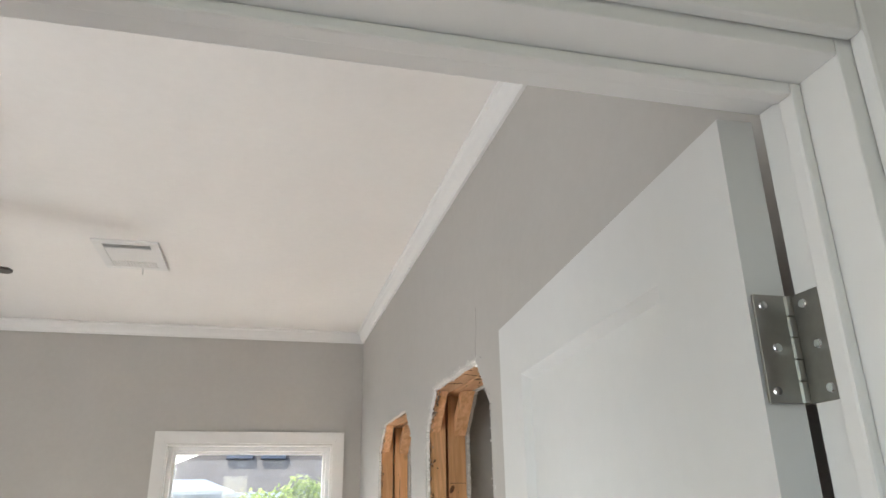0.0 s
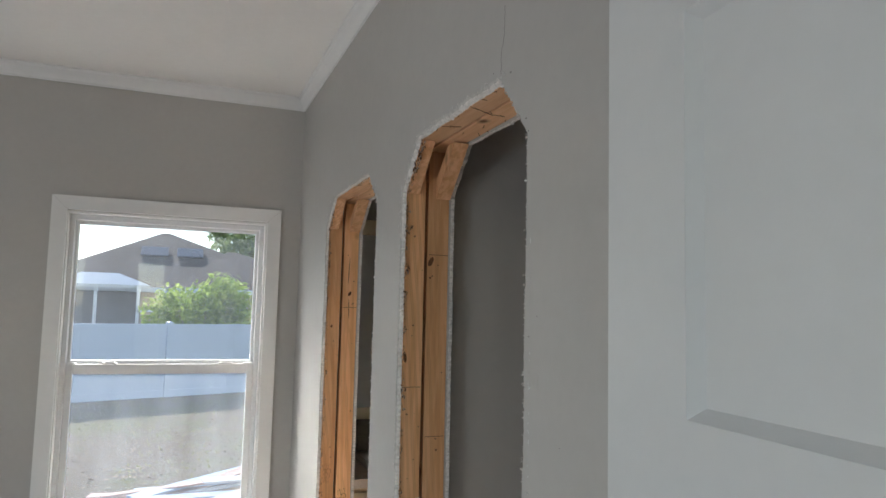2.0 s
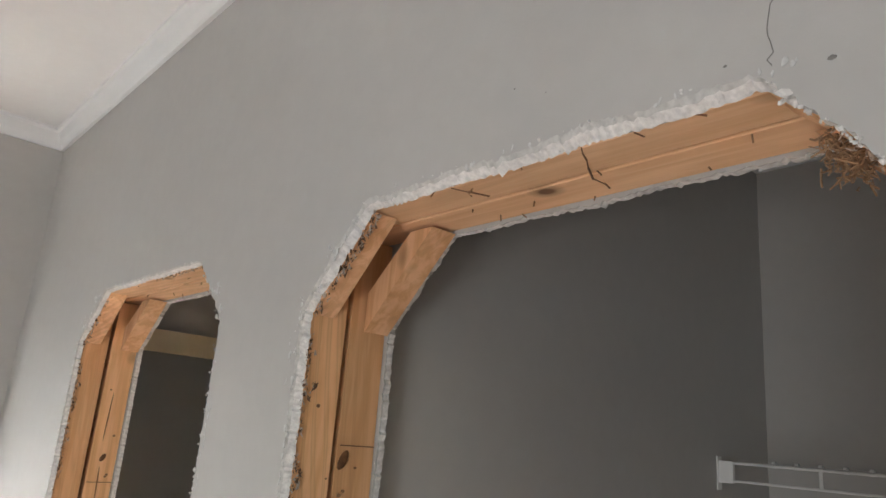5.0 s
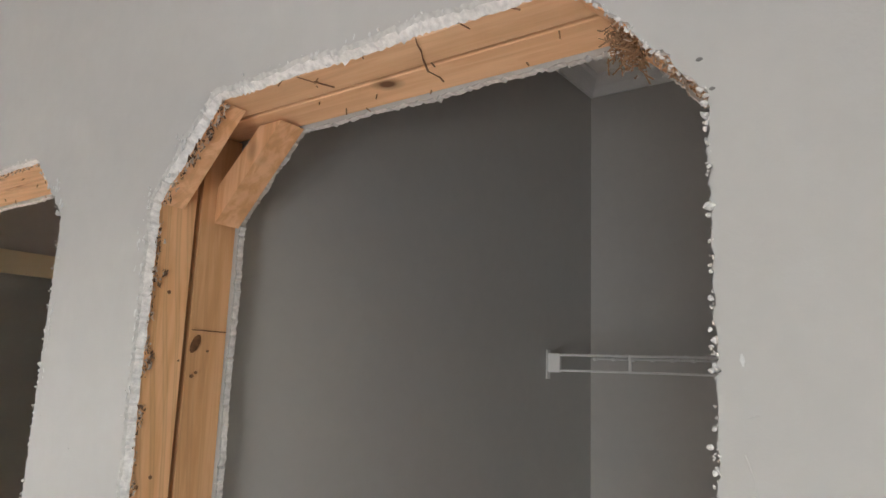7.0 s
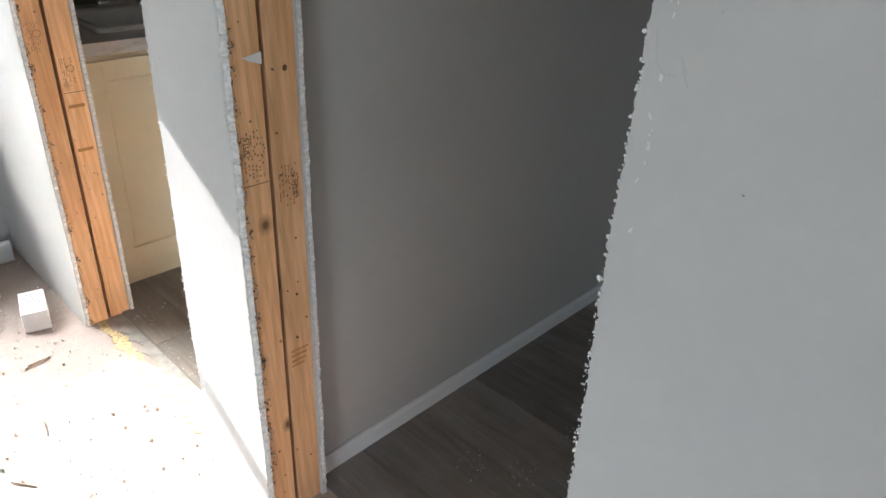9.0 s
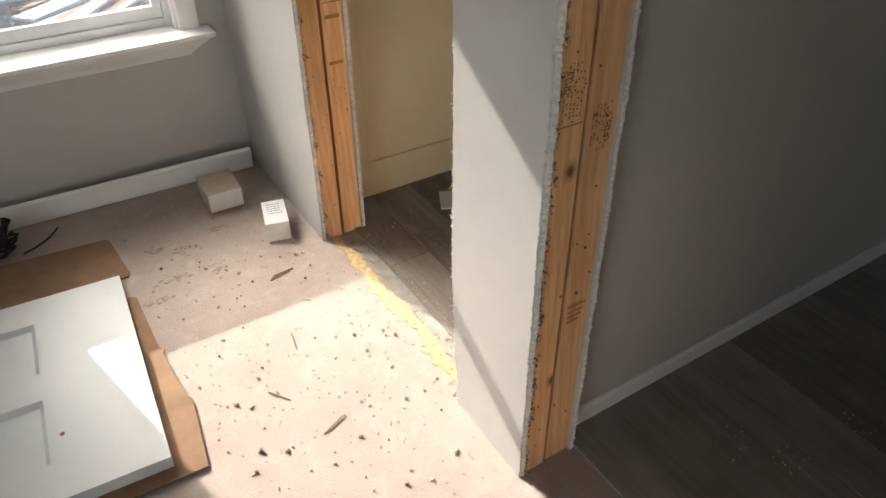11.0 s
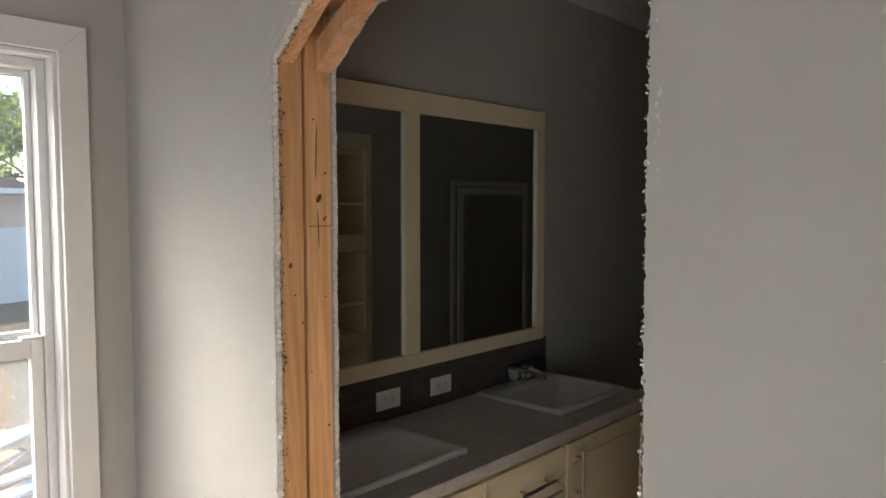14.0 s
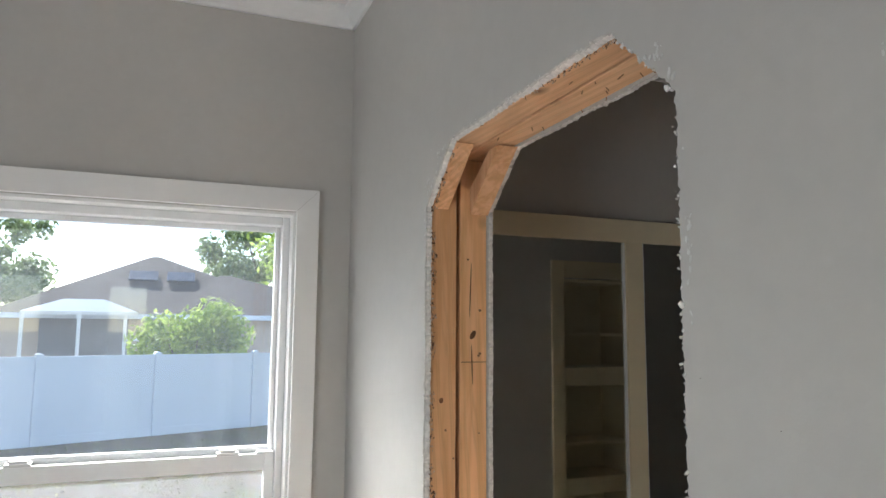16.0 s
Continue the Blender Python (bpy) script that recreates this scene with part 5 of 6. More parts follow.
INKB = plain("blue_ink", (0.05, 0.07, 0.20), 0.7)
KRAFT = plain("tan_carton", (0.50, 0.42, 0.33), 0.85, 0, 0.08, 30)
WHITEC = plain("white_carton", (0.72, 0.72, 0.72), 0.7, 0, 0.05, 30)
carton((0.690, 3.792, 0.0005), 0.122, 0.150, 0.075, -1.0, "small tan carton with a printed white end", KRAFT, True)
carton((0.795, 3.503, 0.0005), 0.078, 0.145, 0.072, -14.0, "small white carton with blue print", WHITEC, False)
# white label end of the tan carton
lab = thing("carton_label", (0.690, 3.716, 0.004), "white printed label on the tan carton", "label")
b = rbox(0.630, 0.750, 3.7148, 3.7164, 0.004, 0.072, 0)
part("sheet", b, WHITEC, lab)

# white panel door lying on cardboard
flat = panel_door("panel_door", 2.03, 0.762, 0.035, [(0.115, 0.330, 0.245, 0.60), (0.432, 0.647, 0.245, 0.60), (0.115, 0.330, 0.72, 1.30), (0.432, 0.647, 0.72, 1.30), (0.115, 0.330, 1.42, 1.85), (0.432, 0.647, 1.42, 1.85)], "white six-panel door laid flat on cardboard")
flat.matrix_basis = Matrix.Translation((0.272, 3.462, 0.046)) @ pose(0, 0, 0, 0, 0, -3.0) @ Matrix(((0, 0, -1, 0), (-1, 0, 0, 0), (0, -1, 0, 0), (0, 0, 0, 1)))
b = bmesh.new()
rod(b, (0.03, 2.905, 0.0462), (0.03, 2.905, 0.0470), 0.006, 10)
tagged(new("paint_chip", mesh_of("paint_chip", b, INK)), "dark chip in the laid door's face", "chip", "", "stuff")


def sheet_of_card(name, pts, z0, z1, label):
    ob = tagged(new(name, mesh_of(name, blot(pts, z0, z1), [CARD, CARD])), label, "cardboard", "cardboard under the laid door")
    return ob


sheet_of_card("cardboard", [(-1.2, 3.86), (-0.238, 3.79), (0.272, 3.748), (0.285, 3.735), (0.305, 3.52), (0.298, 3.50), (-1.2, 3.57)], 0.0006, 0.006, "brown cardboard sheet on bare subfloor")
sheet_of_card("cardboard", [(-1.2, 3.52), (0.280, 3.385), (0.296, 3.374), (0.30, 3.12), (0.312, 3.105), (0.304, 3.09), (0.318, 2.90), (0.326, 2.885), (0.30, 2.66), (-1.2, 2.70)], 0.0062, 0.0105, "brown cardboard strip under the laid door")

# coil of black cord with a plug
cord = thing("power_cord", (-0.05, 3.86, 0), "tangled black power cord on the floor", "cord")
bm = bmesh.new()
rc = random.Random(3)
for loop in range(11):
    ax, ay = 0.165 + rc.uniform(-0.03, 0.02), 0.030 + rc.uniform(-0.012, 0.016)
    cx, cy, turn, z0 = -0.150 + rc.gauss(0, 0.012), 3.850 + rc.gauss(0, 0.008), radians(-9 + rc.gauss(0, 4)), 0.007 + 0.005 * loop
    lift = rc.uniform(0.0, 0.045)
    ring = []
    for i in range(33):
        a = i * math.tau / 32
        u, v = ax * math.cos(a), ay * math.sin(a) * (1 + 0.35 * math.sin(2 * a + loop))
        ring.append(Vector((cx + u * math.cos(turn) - v * math.sin(turn), cy + u * math.sin(turn) + v * math.cos(turn), z0 + lift * max(0.0, math.cos(a)) ** 3 + 0.004 * math.sin(3 * a + loop))))
    for p, q in zip(ring, ring[1:]):
        rod(bm, p, q, 0.0048, 7)
for a in range(3):
    for i in range(14):
        t0, t1 = i * math.tau / 14, (i + 1) * math.tau / 14
        x = -0.20 + 0.011 * a
        rod(bm, (x, 3.858 + 0.040 * math.cos(t0), 0.036 + 0.034 * math.sin(t0)), (x, 3.858 + 0.040 * math.cos(t1), 0.036 + 0.034 * math.sin(t1)), 0.0048, 7)
part("coil", bm, BLACKRUB, cord)
bm = bmesh.new()
pts = [(0.03, 3.80, 0.010), (0.07, 3.815, 0.012), (0.11, 3.85, 0.010), (0.142, 3.895, 0.009), (0.150, 3.905, 0.012)]
for a, b in zip(pts, pts[1:]):
    rod(bm, a, b, 0.003, 7)
part("tail", bm, BLACKRUB, cord)
bm = bmesh.new()
rod(bm, (-0.03, 3.83, 0.035), (0.005, 3.905, 0.075), 0.014, 12, 0.011)
rod(bm, (0.005, 3.905, 0.075), (0.013, 3.92, 0.083), 0.011, 12, 0.016)
part("grip", bm, BLACKRUB, cord)

# switch plate, tape, brown board, bottle
plate_t = thing("cover_plate", (1.41, 3.32, 0.006), "white wall plate lying on grey planks", "wall plate")
b = rbox(-0.058, 0.058, -0.058, 0.058, 0, 0.006, 0.002)
b.transform(pose(1.412, 3.318, 0.0062, 0, 0, -28))
part("plate", b, WHITEPL, plate_t)
for o in (-0.022, 0.022):
    b = rbox(-0.013, 0.013, -0.0025, 0.0025, 0.0058, 0.0064, 0)
    b.transform(pose(1.412, 3.318, 0.0062, 0, 0, -28) @ Matrix.Translation((o * 0.5, o, 0)))
    part("slot", b, PAPER, plate_t)
b = blot([(1.425, 3.40), (1.455, 3.41), (1.480, 3.29), (1.490, 3.10), (1.500, 2.80), (1.455, 2.78), (1.445, 3.10), (1.436, 3.28)], 0.0085, 0.0093)
tagged(new("tape_strip", mesh_of("tape_strip", b, [TAPE, TAPE])), "yellow tape strip along the brown board", "tape")
b = blot([(1.47, 3.27), (1.62, 3.30), (2.55, 3.30), (2.55, 2.70), (1.46, 2.70)], 0.0060, 0.0084)
tagged(new("floor_protection", mesh_of("floor_protection", b, [ORANGEC, ORANGEC])), "brown protective board on bathroom planks", "board")
bt = thing("water_bottle", (2.30, 3.40, 0.006), "clear plastic water bottle with blue label lying down", "bottle")
bm = bmesh.new()
path = [(0.0, 0.020), (0.004, 0.030), (0.10, 0.031), (0.14, 0.028), (0.165, 0.014), (0.18, 0.0125)]
for a, b in zip(path, path[1:]):
    rod(bm, (2.24 + a[0], 3.37 + a[0] * 0.45, 0.038), (2.24 + b[0], 3.37 + b[0] * 0.45, 0.038), a[1], 16, b[1])
part("body", bm, ACRYL, bt)
bm = bmesh.new()
rod(bm, (2.29, 3.3925, 0.038), (2.355, 3.4217, 0.038), 0.0318, 16)
part("wrapper", bm, INKB, bt, "dark blue wrapper")
bm = bmesh.new()
rod(bm, (2.42, 3.451, 0.038), (2.438, 3.459, 0.038), 0.0145, 16)
part("cap", bm, INKB, bt)
bt.matrix_basis = Matrix.Translation((2.215, 3.425, 0.006))
b = rbox(-0.012, 0.012, -0.03, 0.03, 0, 0.002, 0)
b.transform(pose(1.565, 3.335, 0.0064, 0, 0, -12))
tagged(new("paper_scrap", mesh_of("paper_scrap", b, WHITEPL)), "white paper scrap on grey planks", "paper scrap")

# debris: plaster crumbs, chips and dust over the floor
bm = bmesh.new()
rd = random.Random(21)


def crumb(x, y, z, s):
    m = Matrix.Translation((x, y, z + s * 0.4)) @ Euler((rd.random() * 6, rd.random() * 6, rd.random() * 6)).to_matrix().to_4x4() @ Matrix.Diagonal((1, rd.uniform(0.5, 1), rd.uniform(0.3, 0.8), 1))
    bmesh.ops.create_icosphere(bm, subdivisions=1, radius=s, matrix=m)


for _ in range(1500):
    x, y = rd.uniform(0.33, 0.93), 0.9 + 3.1 * rd.random() ** 0.8
    crumb(x, y, 0, rd.uniform(0.001, 0.0035) if rd.random() < 0.9 else rd.uniform(0.004, 0.009))
for _ in range(420):
    crumb(rd.uniform(0.93, 1.25), rd.uniform(2.5, 3.35), 0.004, rd.uniform(0.001, 0.004))
for _ in range(120):
    crumb(rd.uniform(1.0, 1.9), rd.uniform(2.55, 3.4), 0.0056, rd.uniform(0.001, 0.003))
for cx, cy in ((1.45, 1.95), (1.55, 1.75), (1.7, 1.9), (1.38, 2.05)):
    for _ in range(26):
        crumb(cx + rd.gauss(0, 0.03), cy + rd.gauss(0, 0.03), 0.0056, rd.uniform(0.001, 0.004))
for v in bm.verts:
    v.co += noise.noise_vector(v.co * 220) * 0.0008
tagged(new("plaster_debris", mesh_of("plaster_debris", bm, plain("debris_pale", (0.52, 0.46, 0.40), 0.95, 0, 0.35, 9.0))), "scattered pale plaster crumbs on the floor", "debris", "", "stuff")
bm = bmesh.new()
for _ in range(80):
    x, y = rd.uniform(0.36, 0.92), rd.uniform(1.2, 3.5)
    crumb(x, y, 0, rd.uniform(0.002, 0.005) if rd.random() < 0.8 else rd.uniform(0.005, 0.011))
for x, y, a in ((0.71, 3.255, 0.12), (0.705, 3.248, 0.18), (0.72, 3.262, 0.05), (0.63, 2.95, 1.4), (0.60, 2.62, 0.4), (0.52, 2.78, 2.2)):
    d = Vector((math.cos(a), math.sin(a), 0)) * 0.055
    rod(bm, (x - d.x * 0.6, y - d.y * 0.6, 0.003), (x + d.x * 0.6, y + d.y * 0.6, 0.005), 0.0022, 6)
tagged(new("wood_chips", mesh_of("wood_chips", bm, plain("chip_brown", (0.25, 0.18, 0.125), 0.9, 0, 0.3, 20))), "brown wood splinters and chips on the subfloor", "debris", "", "stuff")
# dark scuffs of dried mud on the subfloor
bits = []
for i, (x, y, w, h) in enumerate([(0.50, 3.55, 0.05, 0.022), (0.43, 3.42, 0.06, 0.02), (0.62, 3.62, 0.03, 0.015), (0.40, 3.60, 0.035, 0.018), (0.55, 3.40, 0.02, 0.03), (0.35, 3.33, 0.05, 0.014)]):
    for j in range(30):
        cx, cy = x + rd.gauss(0, w * 0.6), y + rd.gauss(0, h * 0.7)
        r0 = rd.uniform(0.0015, 0.007)
        k = 11
        pts = [(cx + math.cos(q * math.tau / k) * r0 * rd.uniform(0.5, 1.3), cy + math.sin(q * math.tau / k) * r0 * 0.6 * rd.uniform(0.5, 1.3)) for q in range(k)]
        bits.append(blot(pts, 0.0001, 0.0009 + j * 0.00004))
tagged(new("dried_mud", mesh_of("dried_mud", join(bits), [plain("mud", (0.33, 0.26, 0.205), 0.95, 0, 0.2, 80), plain("mud_edge", (0.33, 0.26, 0.205), 0.95)])), "dried brown mud scuffs on the subfloor", "debris", "", "stuff")

# ---- outside, seen through the back window ----
GZ = -0.65


def ground_material():
    m, n, l, b = mat_base("dry_lawn", 0.95, spec=0.1)
    v = coords(n, l)
    big = noise_node(n, l, v, 0.45, 5, 0.6)
    mid = noise_node(n, l, v, 3.5, 6, 0.65)
    fine = noise_node(n, l, v, 38, 6, 0.7)
    dirt = ramp(n, l, fine, [(0.35, (0.071, 0.051, 0.035)), (0.5, (0.146, 0.113, 0.081)), (0.68, (0.270, 0.232, 0.184))])
    grass = ramp(n, l, fine, [(0.3, (0.045, 0.056, 0.019)), (0.7, (0.165, 0.173, 0.068))])
    f = mix(n, l, 0.5, big, mid)
    l.new(mix(n, l, ramp(n, l, f, [(0.46, (0, 0, 0)), (0.60, (0.85, 0.85, 0.85))]), dirt, grass), b.inputs["Base Color"])
    bump(n, l, b, fine, 0.8, 0.03)
    return m


bm = bmesh.new()
for x0, x1, y0, y1 in ((-700, 700, -700, -2.0), (-700, XL - 0.4, -2.0, 4.25), (XR + 0.4, 700, -2.0, 4.25), (-700, 700, 4.25, 900)):
    vs = [bm.verts.new(p) for p in ((x0, y0, GZ), (x1, y0, GZ), (x1, y1, GZ), (x0, y1, GZ))]
    bm.faces.new(vs)
bmesh.ops.remove_doubles(bm, verts=bm.verts[:], dist=1e-4)
solid("ground", bm, ground_material(), "dry patchy lawn with dirt and leaf litter", "ground")
bm = bmesh.new()
box(bm, XL - 0.13, XR + 0.13, -1.73, YB + 0.14, GZ - 0.05, -0.10)
solid("foundation", bm, plain("foundation_grey", (0.4, 0.39, 0.37), 0.9, 0, 0.1, 6.0, 0.2), "plain grey house skirting under the floor", "foundation")

def leaves_material(name, c0, c1):
    m, n, l, b = mat_base(name, 0.55, spec=0.3)
    g = n.new("ShaderNodeNewGeometry")
    col = ramp(n, l, g.outputs["Random Per Island"], [(0.0, c0), (1.0, c1)])
    l.new(col, b.inputs["Base Color"])
    tr = n.new("ShaderNodeBsdfTranslucent")
    l.new(col, tr.inputs["Color"])
    mx = n.new("ShaderNodeMixShader")
    mx.inputs[0].default_value = 0.5
    l.new(b.outputs[0], mx.inputs[1])
    l.new(tr.outputs[0], mx.inputs[2])
    l.new(mx.outputs[0], n["Material Output"].inputs["Surface"])
    return m


# grass tufts and litter
ro = random.Random(31)
bm = bmesh.new()


def fence_y(x):
    return 19.15 + 0.38 * x


for _ in range(3600):
    x = ro.uniform(-4, 6)
    y = ro.uniform(8, fence_y(x) - 0.1)
    if noise.noise((x * 0.6, y * 0.6, 3.0)) < -0.02 and y < fence_y(x) - 2.5:
        continue
    h, w, a = ro.uniform(0.02, 0.06), ro.uniform(0.006, 0.014), ro.random() * 6.3
    dx, dy = math.cos(a) * w, math.sin(a) * w
    lean = (ro.uniform(-0.04, 0.04), ro.uniform(-0.04, 0.04))
    vs = [bm.verts.new(p) for p in ((x - dx, y - dy, GZ), (x + dx, y + dy, GZ), (x + lean[0], y + lean[1], GZ + h))]
    bm.faces.new(vs)
GRASS = leaves_material("grass_blades", (0.26, 0.26, 0.10), (0.45, 0.42, 0.20))
tagged(new("grass", mesh_of("grass", bm, GRASS)), "sparse yellow-green grass on dry ground", "grass", "", "stuff")
bm = bmesh.new()
for _ in range(2600):
    x, y = ro.uniform(-3, 5), ro.uniform(7.5, 16.5)
    s, a = ro.uniform(0.012, 0.04), ro.random() * 6.3
    c, d = math.cos(a) * s, math.sin(a) * s
    z = GZ + ro.uniform(0.002, 0.015)
    vs = [bm.verts.new(p) for p in ((x - c, y - d, z), (x + d * 0.5, y - c * 0.5, z + ro.uniform(0, 0.02)), (x + c, y + d, z), (x - d * 0.5, y + c * 0.5, z + ro.uniform(0, 0.02)))]
    bm.faces.new(vs)
tagged(new("leaf_litter", mesh_of("leaf_litter", bm, plain("dry_leaves", (0.40, 0.31, 0.22), 0.95, 0, 0.5, 1.5))), "brown leaf litter over the lawn", "leaf litter", "", "stuff")

# white vinyl fence
fence = thing("fence", (0, fence_y(0), GZ), "white vinyl privacy fence across the yard", "fence")
# white vinyl with the sky's blue shade put into its base colour
FV = plain("sky_tinted_vinyl", (0.64, 0.72, 0.84), 0.35, 0, 0.03, 0.6)
ang = math.degrees(math.atan(0.38))
step = 2.40 * math.cos(radians(ang))
for i in range(-4, 7):
    x = -2.06 + step * i
    m = pose(x, fence_y(x), GZ, 0, 0, ang)
    b = rbox(-0.064, 0.064, -0.064, 0.064, -0.02, 1.84, 0.004, 1)
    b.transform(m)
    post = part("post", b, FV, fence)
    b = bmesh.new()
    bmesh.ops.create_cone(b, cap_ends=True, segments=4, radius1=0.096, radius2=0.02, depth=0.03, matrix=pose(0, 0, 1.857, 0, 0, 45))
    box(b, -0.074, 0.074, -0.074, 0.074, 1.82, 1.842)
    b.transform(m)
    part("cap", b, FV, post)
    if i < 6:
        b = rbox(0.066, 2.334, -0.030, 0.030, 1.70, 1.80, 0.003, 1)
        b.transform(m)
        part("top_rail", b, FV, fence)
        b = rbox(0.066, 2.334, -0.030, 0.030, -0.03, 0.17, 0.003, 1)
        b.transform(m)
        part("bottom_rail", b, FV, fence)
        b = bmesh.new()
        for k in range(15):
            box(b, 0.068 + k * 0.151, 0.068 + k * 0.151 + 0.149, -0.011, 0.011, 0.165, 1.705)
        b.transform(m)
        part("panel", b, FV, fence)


def shingles():
    m, n, l, b = mat_base("roof_shingle", 0.9, spec=0.2)
    v = coords(n, l, (1, 1, 5))
    f = noise_node(n, l, v, 5, 5, 0.7)
    g = noise_node(n, l, coords(n, l), 0.5, 4)
    c = ramp(n, l, f, [(0.3, (0.052, 0.043, 0.041)), (0.7, (0.101, 0.085, 0.081))])
    l.new(mix(n, l, 0.3, c, ramp(n, l, g, [(0.3, (0.061, 0.049, 0.049)), (0.7, (0.106, 0.093, 0.090))])), b.inputs["Base Color"])
    return m


ROOF = shingles()
STUCCO = plain("stucco", (0.50, 0.42, 0.37), 0.9, 0, 0.06, 3.0)


def hip(x0, x1, y0, y1, ze, rx0, rx1, ry, zr):
    b = bmesh.new()
    e = [b.verts.new(p) for p in ((x0, y0, ze), (x1, y0, ze), (x1, y1, ze), (x0, y1, ze))]
    r0, r1 = b.verts.new((rx0, ry, zr)), b.verts.new((rx1, ry, zr))
    b.faces.new((e[0], e[1], r1, r0))
    b.faces.new((e[1], e[2], r1))
    b.faces.new((e[2], e[3], r0, r1))
    b.faces.new((e[3], e[0], r0))
    lo = [b.verts.new((v.co.x, v.co.y, ze - 0.16)) for v in e]
    for i in range(4):
        b.faces.new((e[i], lo[i], lo[(i + 1) % 4], e[(i + 1) % 4]))
    b.faces.new(lo)
    bmesh.ops.recalc_face_normals(b, faces=b.faces[:])
    return b


house = thing("house", (0, 35, GZ), "neighbouring house with brown hip roof and screened patio", "house")
part("wall", rbox(-5.2, 4.6, 30.2, 41.0, GZ, 2.12, 0, 1), STUCCO, house)
part("wall", rbox(1.0, 8.2, 29.2, 36.0, GZ, 2.12, 0, 1), STUCCO, house)
roof = part("roof", hip(-5.6, 6.4, 29.6, 41.6, 2.25, -0.45, -0.15, 35.4, 4.95), ROOF, house)
part("roof", hip(0.1, 8.7, 28.7, 36.6, 2.24, 2.3, 2.7, 32.8, 4.02), ROOF, house)
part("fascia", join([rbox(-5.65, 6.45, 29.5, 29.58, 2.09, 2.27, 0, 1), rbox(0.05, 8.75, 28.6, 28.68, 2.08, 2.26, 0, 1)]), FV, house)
SOLAR = plain("solar_panel", (0.02, 0.025, 0.04), 0.2)
for x0, x1 in ((-1.23, -0.12), (0.22, 1.30)):
    b = rbox(x0, x1, -0.50, 0.50, 0.05, 0.12, 0)
    b.transform(Matrix.Translation((0, 33.0, 2.25 + (33.0 - 29.6) * 0.4655)) @ pose(0, 0, 0, 25))
    part("solar_panel", b, SOLAR, house)
PMAT = plain("patio_white", (0.75, 0.77, 0.80), 0.5, 0, 0.03)
PATIO_SHADE = plain("patio_shade_grey", (0.22, 0.22, 0.24), 0.8, 0, 0.1, 2)
cage = thing("patio_cage", (-2.3, 28.5, GZ), "white framed screened patio with pale roof", "patio")
for x in (-3.90, -2.30, -0.95):
    part("post", rbox(x - 0.05, x + 0.05, 26.95, 27.05, GZ, 2.24, 0, 1), PMAT, cage)
part("rail", rbox(-3.95, -0.60, 26.94, 27.06, 2.18, 2.28, 0, 1), PMAT, cage)
part("rail", rbox(-1.00, -0.05, 26.95, 27.05, 1.35, 1.43, 0, 1), PMAT, cage)
part("post", rbox(-0.13, -0.05, 26.95, 27.05, GZ, 1.43, 0, 1), PMAT, cage)
b = bmesh.new()
lo = [b.verts.new(p) for p in ((-3.95, 26.9, 2.28), (-0.60, 26.9, 2.28), (-0.60, 29.55, 2.28), (-3.95, 29.55, 2.28))]
hi = [b.verts.new(p) for p in ((-2.85, 27.6, 2.70), (-1.65, 27.6, 2.70), (-1.65, 29.55, 2.70), (-2.85, 29.55, 2.70))]
for i in range(4):
    b.faces.new((lo[i], lo[(i + 1) % 4], hi[(i + 1) % 4], hi[i]))
b.faces.new(hi)
b.faces.new(lo[::-1])
part("roof", b, PMAT, cage)
# grey sheet before the house wall stands in for the patio's dark inside
part("shade_sheet", rbox(-3.85, -1.0, 29.90, 29.95, GZ, 2.1, 0, 1), PATIO_SHADE, cage)


LEAF1 = leaves_material("bush_leaves", (0.16, 0.25, 0.05), (0.48, 0.60, 0.16))
LEAF2 = leaves_material("tree_leaves", (0.12, 0.18, 0.08), (0.28, 0.36, 0.16))
BARK = plain("bark", (0.20, 0.15, 0.12), 0.95, 0, 0.25, 20.0, 0.6)


def crown_of(clumps, per, size, seed):
    """Leaves gathered in clumps (centre, radius), each a small bent blade, thicker towards the outside."""
    rr = random.Random(seed)
    verts, faces = [], []
    for c, rad in clumps:
        c = Vector(c)
        for _ in range(int(per * rad * rad)):
            d = Vector((rr.gauss(0, 1), rr.gauss(0, 1), rr.gauss(0, 1))).normalized()
            p = c + d * rad * (rr.random() ** 0.45) * (0.75 + 0.35 * noise.noise(d * 2.3 + c))
            n = (d + Vector((rr.uniform(-0.8, 0.8), rr.uniform(-0.8, 0.8), rr.uniform(-0.4, 0.9)))).normalized()
            t = n.orthogonal().normalized()
            t.rotate(Matrix.Rotation(rr.random() * 6.3, 3, n))
            u = n.cross(t)
            s = size * rr.uniform(0.6, 1.3)
            k = len(verts)
            verts += [p - t * s, p + u * s * 0.42 + n * s * 0.1, p + t * s, p - u * s * 0.42 + n * s * 0.1]
            faces.append((k, k + 1, k + 2, k + 3))
    me = bpy.data.meshes.new("crown")
    me.from_pydata([tuple(v) for v in verts], [], faces)
    return me


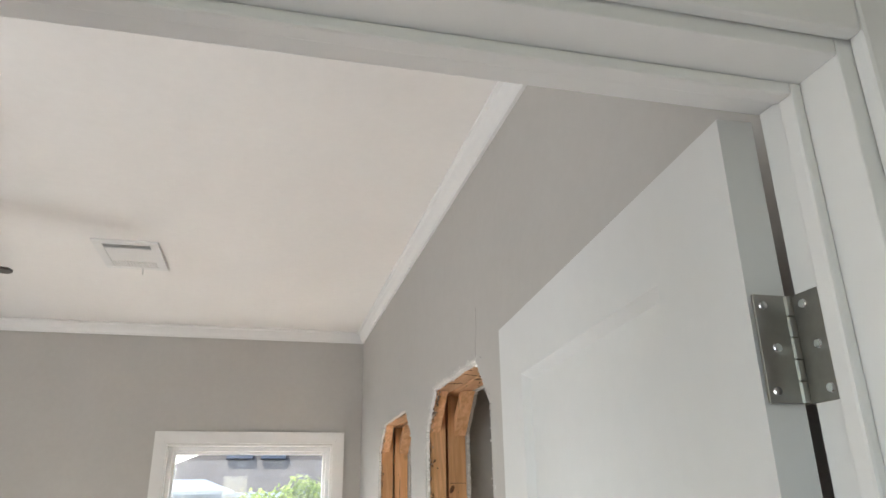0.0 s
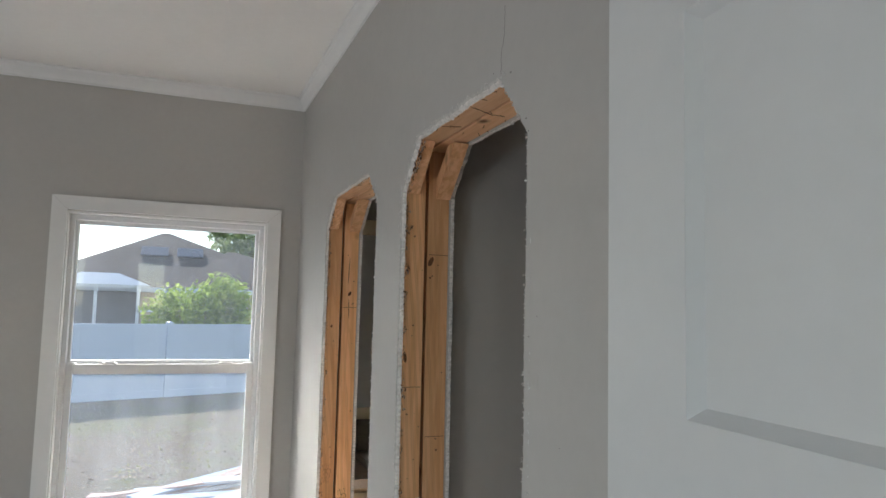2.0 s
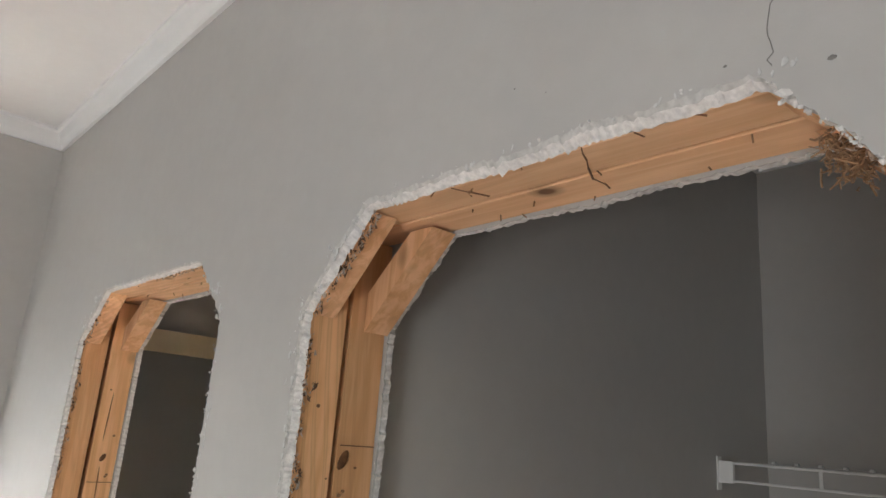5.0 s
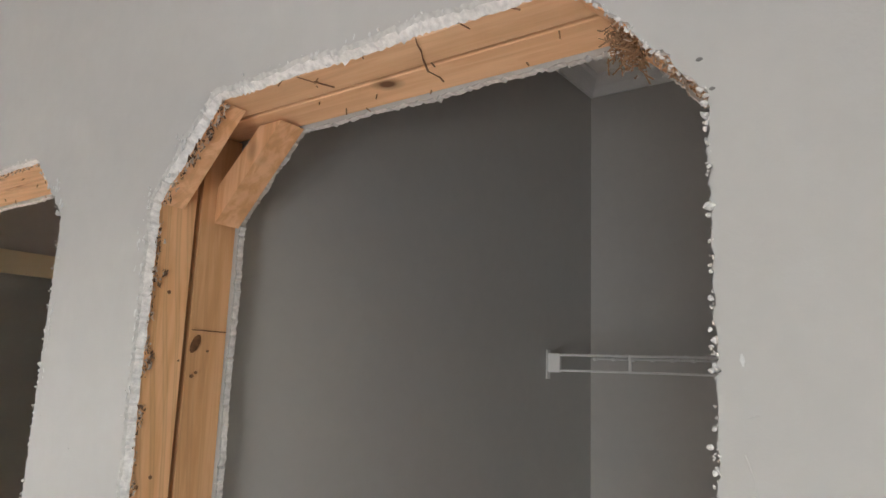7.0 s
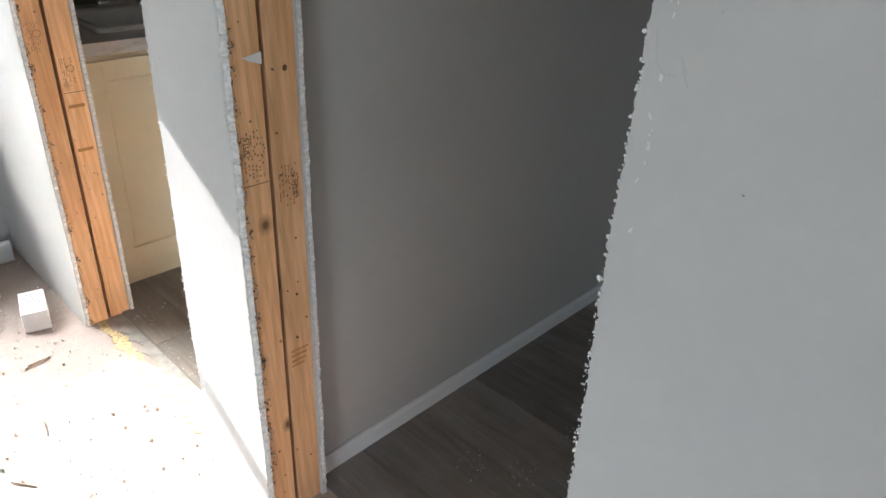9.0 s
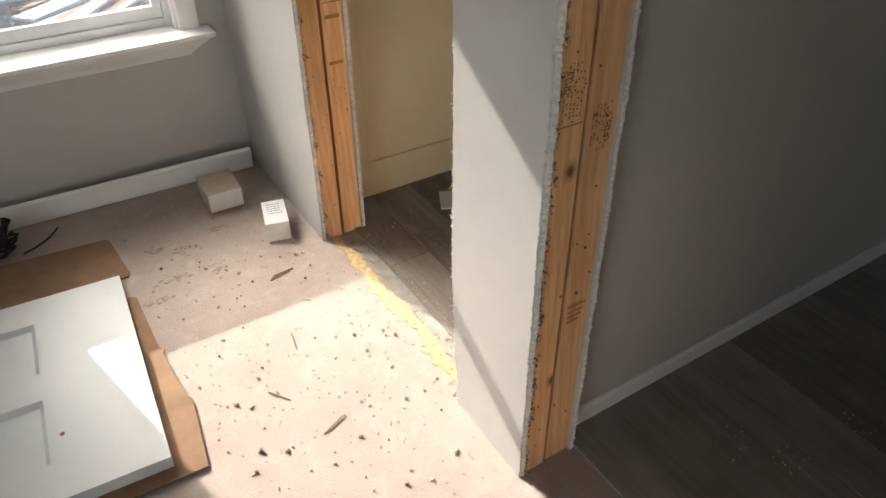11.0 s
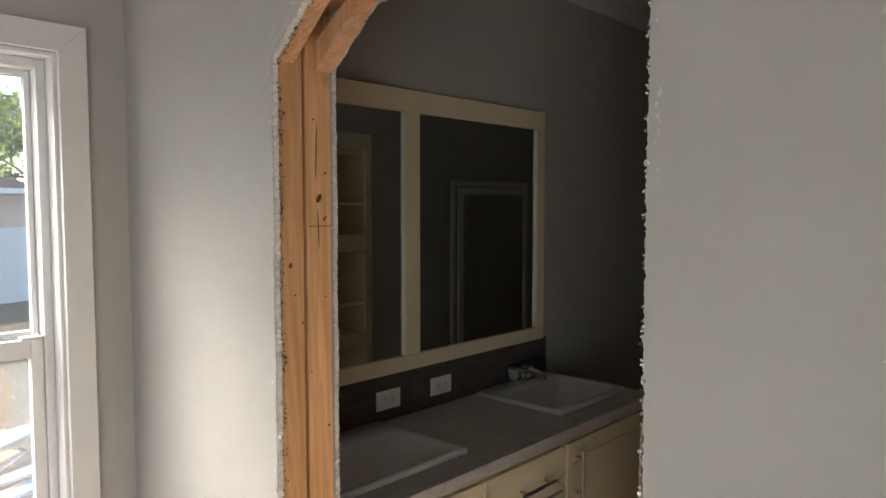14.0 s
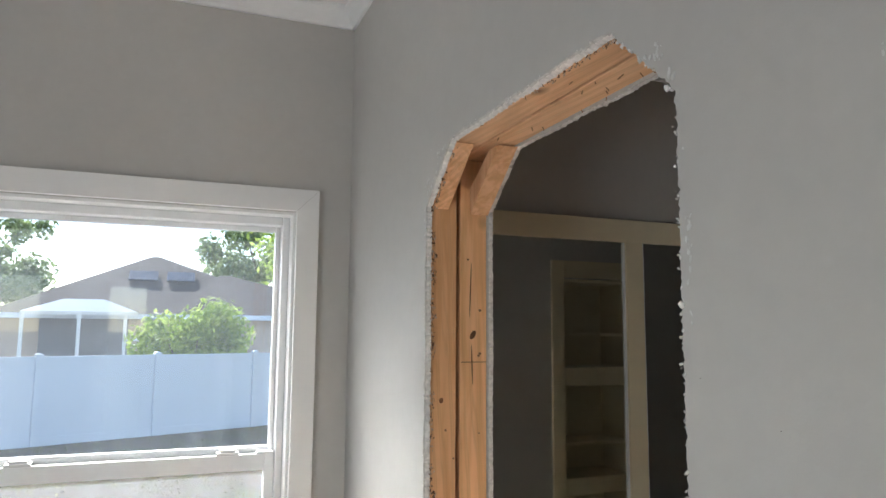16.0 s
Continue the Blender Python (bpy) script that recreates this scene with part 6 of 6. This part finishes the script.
def tree(name, base, height, lean, radius, clumps, per, size, leaf, label, category, seed, limbs=7):
    root = thing(name, base, label, category)
    b = bmesh.new()
    p = Vector(base)
    r = radius
    k = 8
    top = p + Vector(lean) + Vector((0, 0, height))
    rr = random.Random(seed)
    pts = [p]
    for i in range(1, k + 1):
        t = i / k
        pts.append(p.lerp(top, t) + Vector((rr.gauss(0, radius * 0.3), rr.gauss(0, radius * 0.3), 0)))
    for i in range(k):
        r0, r1 = radius * (1.25 if i == 0 else 1 - 0.6 * i / k), radius * (1 - 0.6 * (i + 1) / k)
        rod(b, pts[i], pts[i + 1], r0, 10, r1)
    for c, rad in clumps[:limbs]:
        s = pts[rr.randint(k // 2, k)]
        e = Vector(c)
        mid = s.lerp(e, 0.5) + Vector((rr.gauss(0, 0.1), rr.gauss(0, 0.1), 0.1))
        rod(b, s, mid, radius * 0.35, 7, radius * 0.22)
        rod(b, mid, e, radius * 0.22, 7, radius * 0.06)
    part("trunk", b, BARK, root)
    me = crown_of(clumps, per, size, seed)
    me.materials.append(leaf)
    ob = new("crown", me)
    ob.parent = root
    ob.matrix_parent_inverse = root.matrix_basis.inverted()
    return root


def clump_cloud(c, rx, ry, rz, n, r0, r1, seed):
    rr = random.Random(seed)
    out = []
    for _ in range(n):
        d = Vector((rr.gauss(0, 1), rr.gauss(0, 1), rr.gauss(0, 1))).normalized() * (rr.random() ** 0.4)
        out.append(((c[0] + d.x * rx, c[1] + d.y * ry, c[2] + d.z * rz), rr.uniform(r0, r1)))
    return out


tree("shrub", (1.0, 21.6, GZ), 1.3, (0, 0, 0), 0.08, clump_cloud((0.98, 21.6, 1.42), 1.40, 0.9, 1.15, 40, 0.36, 0.62, 5), 520, 0.105, LEAF1, "large bright green shrub behind the fence", "shrub", 5)
tree("tree", (3.38, 17.7, GZ), 2.9, (0.15, 0.2, 0), 0.17, clump_cloud((3.1, 17.6, 3.3), 1.6, 1.5, 1.25, 30, 0.3, 0.6, 8), 330, 0.085, LEAF1, "leafy yard tree with a bare grey trunk", "tree", 8)
tree("tree", (-9.5, 46, GZ), 5.0, (0, 0, 0), 0.3, clump_cloud((-9.2, 46, 4.6), 4.6, 3.0, 3.6, 34, 0.9, 1.7, 11), 130, 0.20, LEAF2, "dense dark green tree beyond the house", "tree", 11)
tree("tree", (5.6, 47, GZ), 5.0, (0, 0, 0), 0.3, clump_cloud((5.6, 47, 5.2), 4.4, 3.0, 3.0, 34, 0.9, 1.6, 12), 130, 0.20, LEAF2, "dense green tree beyond the house", "tree", 12)
tree("tree", (14.0, 45, GZ), 5.0, (0, 0, 0), 0.3, clump_cloud((13.5, 45, 4.4), 4.4, 3.0, 3.4, 30, 0.9, 1.6, 13), 120, 0.20, LEAF2, "dense green tree beyond the house", "tree", 13)

# stack of scrap boards on the lawn
WOODP = [lumber("scrap_wood", (0.55, 0.38, 0.22), (0.42, 0.27, 0.14), axis=0), plain("scrap_white", (0.66, 0.68, 0.72), 0.5, 0, 0.08, 3.0), plain("scrap_metal", (0.35, 0.44, 0.56), 0.35, 0.3, 0.1, 2.0), plain("scrap_pink", (0.45, 0.30, 0.25), 0.8, 0, 0.15, 5.0), plain("scrap_grey", (0.45, 0.44, 0.42), 0.8, 0, 0.15, 5.0)]
LBL = ["weathered wooden board on the scrap stack", "white trim board on the scrap stack", "blue-grey metal sheet on the scrap stack", "reddish board on the scrap stack", "grey plank on the scrap stack"]
for i in range(26):
    k = ro.choice((0, 0, 1, 1, 2, 2, 3, 4))
    L, w = ro.uniform(1.2, 3.2), ro.uniform(0.08, 0.30 if k == 2 else 0.18)
    b = rbox(-L / 2, L / 2, -w / 2, w / 2, -0.012, 0.012, 0.002, 1)
    t = i / 25
    b.transform(pose(0.55 + 1.2 * ro.random() + 0.1 * t, 9.9 - 2.9 * t + ro.gauss(0, 0.15), GZ + 0.02 + 0.16 * ro.random(), ro.uniform(-6, 6), ro.uniform(-4, 4), 28 + ro.gauss(0, 14)))
    tagged(new("scrap_board", mesh_of("scrap_board", b, WOODP[k])), LBL[k], "board", "scrap boards on the lawn")
b = rbox(-0.62, 0.58, -0.09, 0.09, 0.0, 0.05, 0.003, 1)
b.transform(pose(0.10, 9.3, GZ + 0.05, 0, 0, -12))
tagged(new("scrap_board", mesh_of("scrap_board", b, WOODP[3])), "long reddish board on the lawn", "board", "scrap boards on the lawn")
b = bmesh.new()
bmesh.ops.create_icosphere(b, subdivisions=3, radius=0.14, matrix=Matrix.Translation((1.62, 11.89, GZ + 0.04)) @ Matrix.Diagonal((1.2, 0.8, 0.35, 1)))
for v in b.verts:
    v.co += noise.noise_vector(v.co * 9) * 0.05
tagged(new("red_rag", mesh_of("red_rag", b, plain("red_cloth", (0.55, 0.03, 0.03), 0.9))), "crumpled red rag on the lawn", "rag")
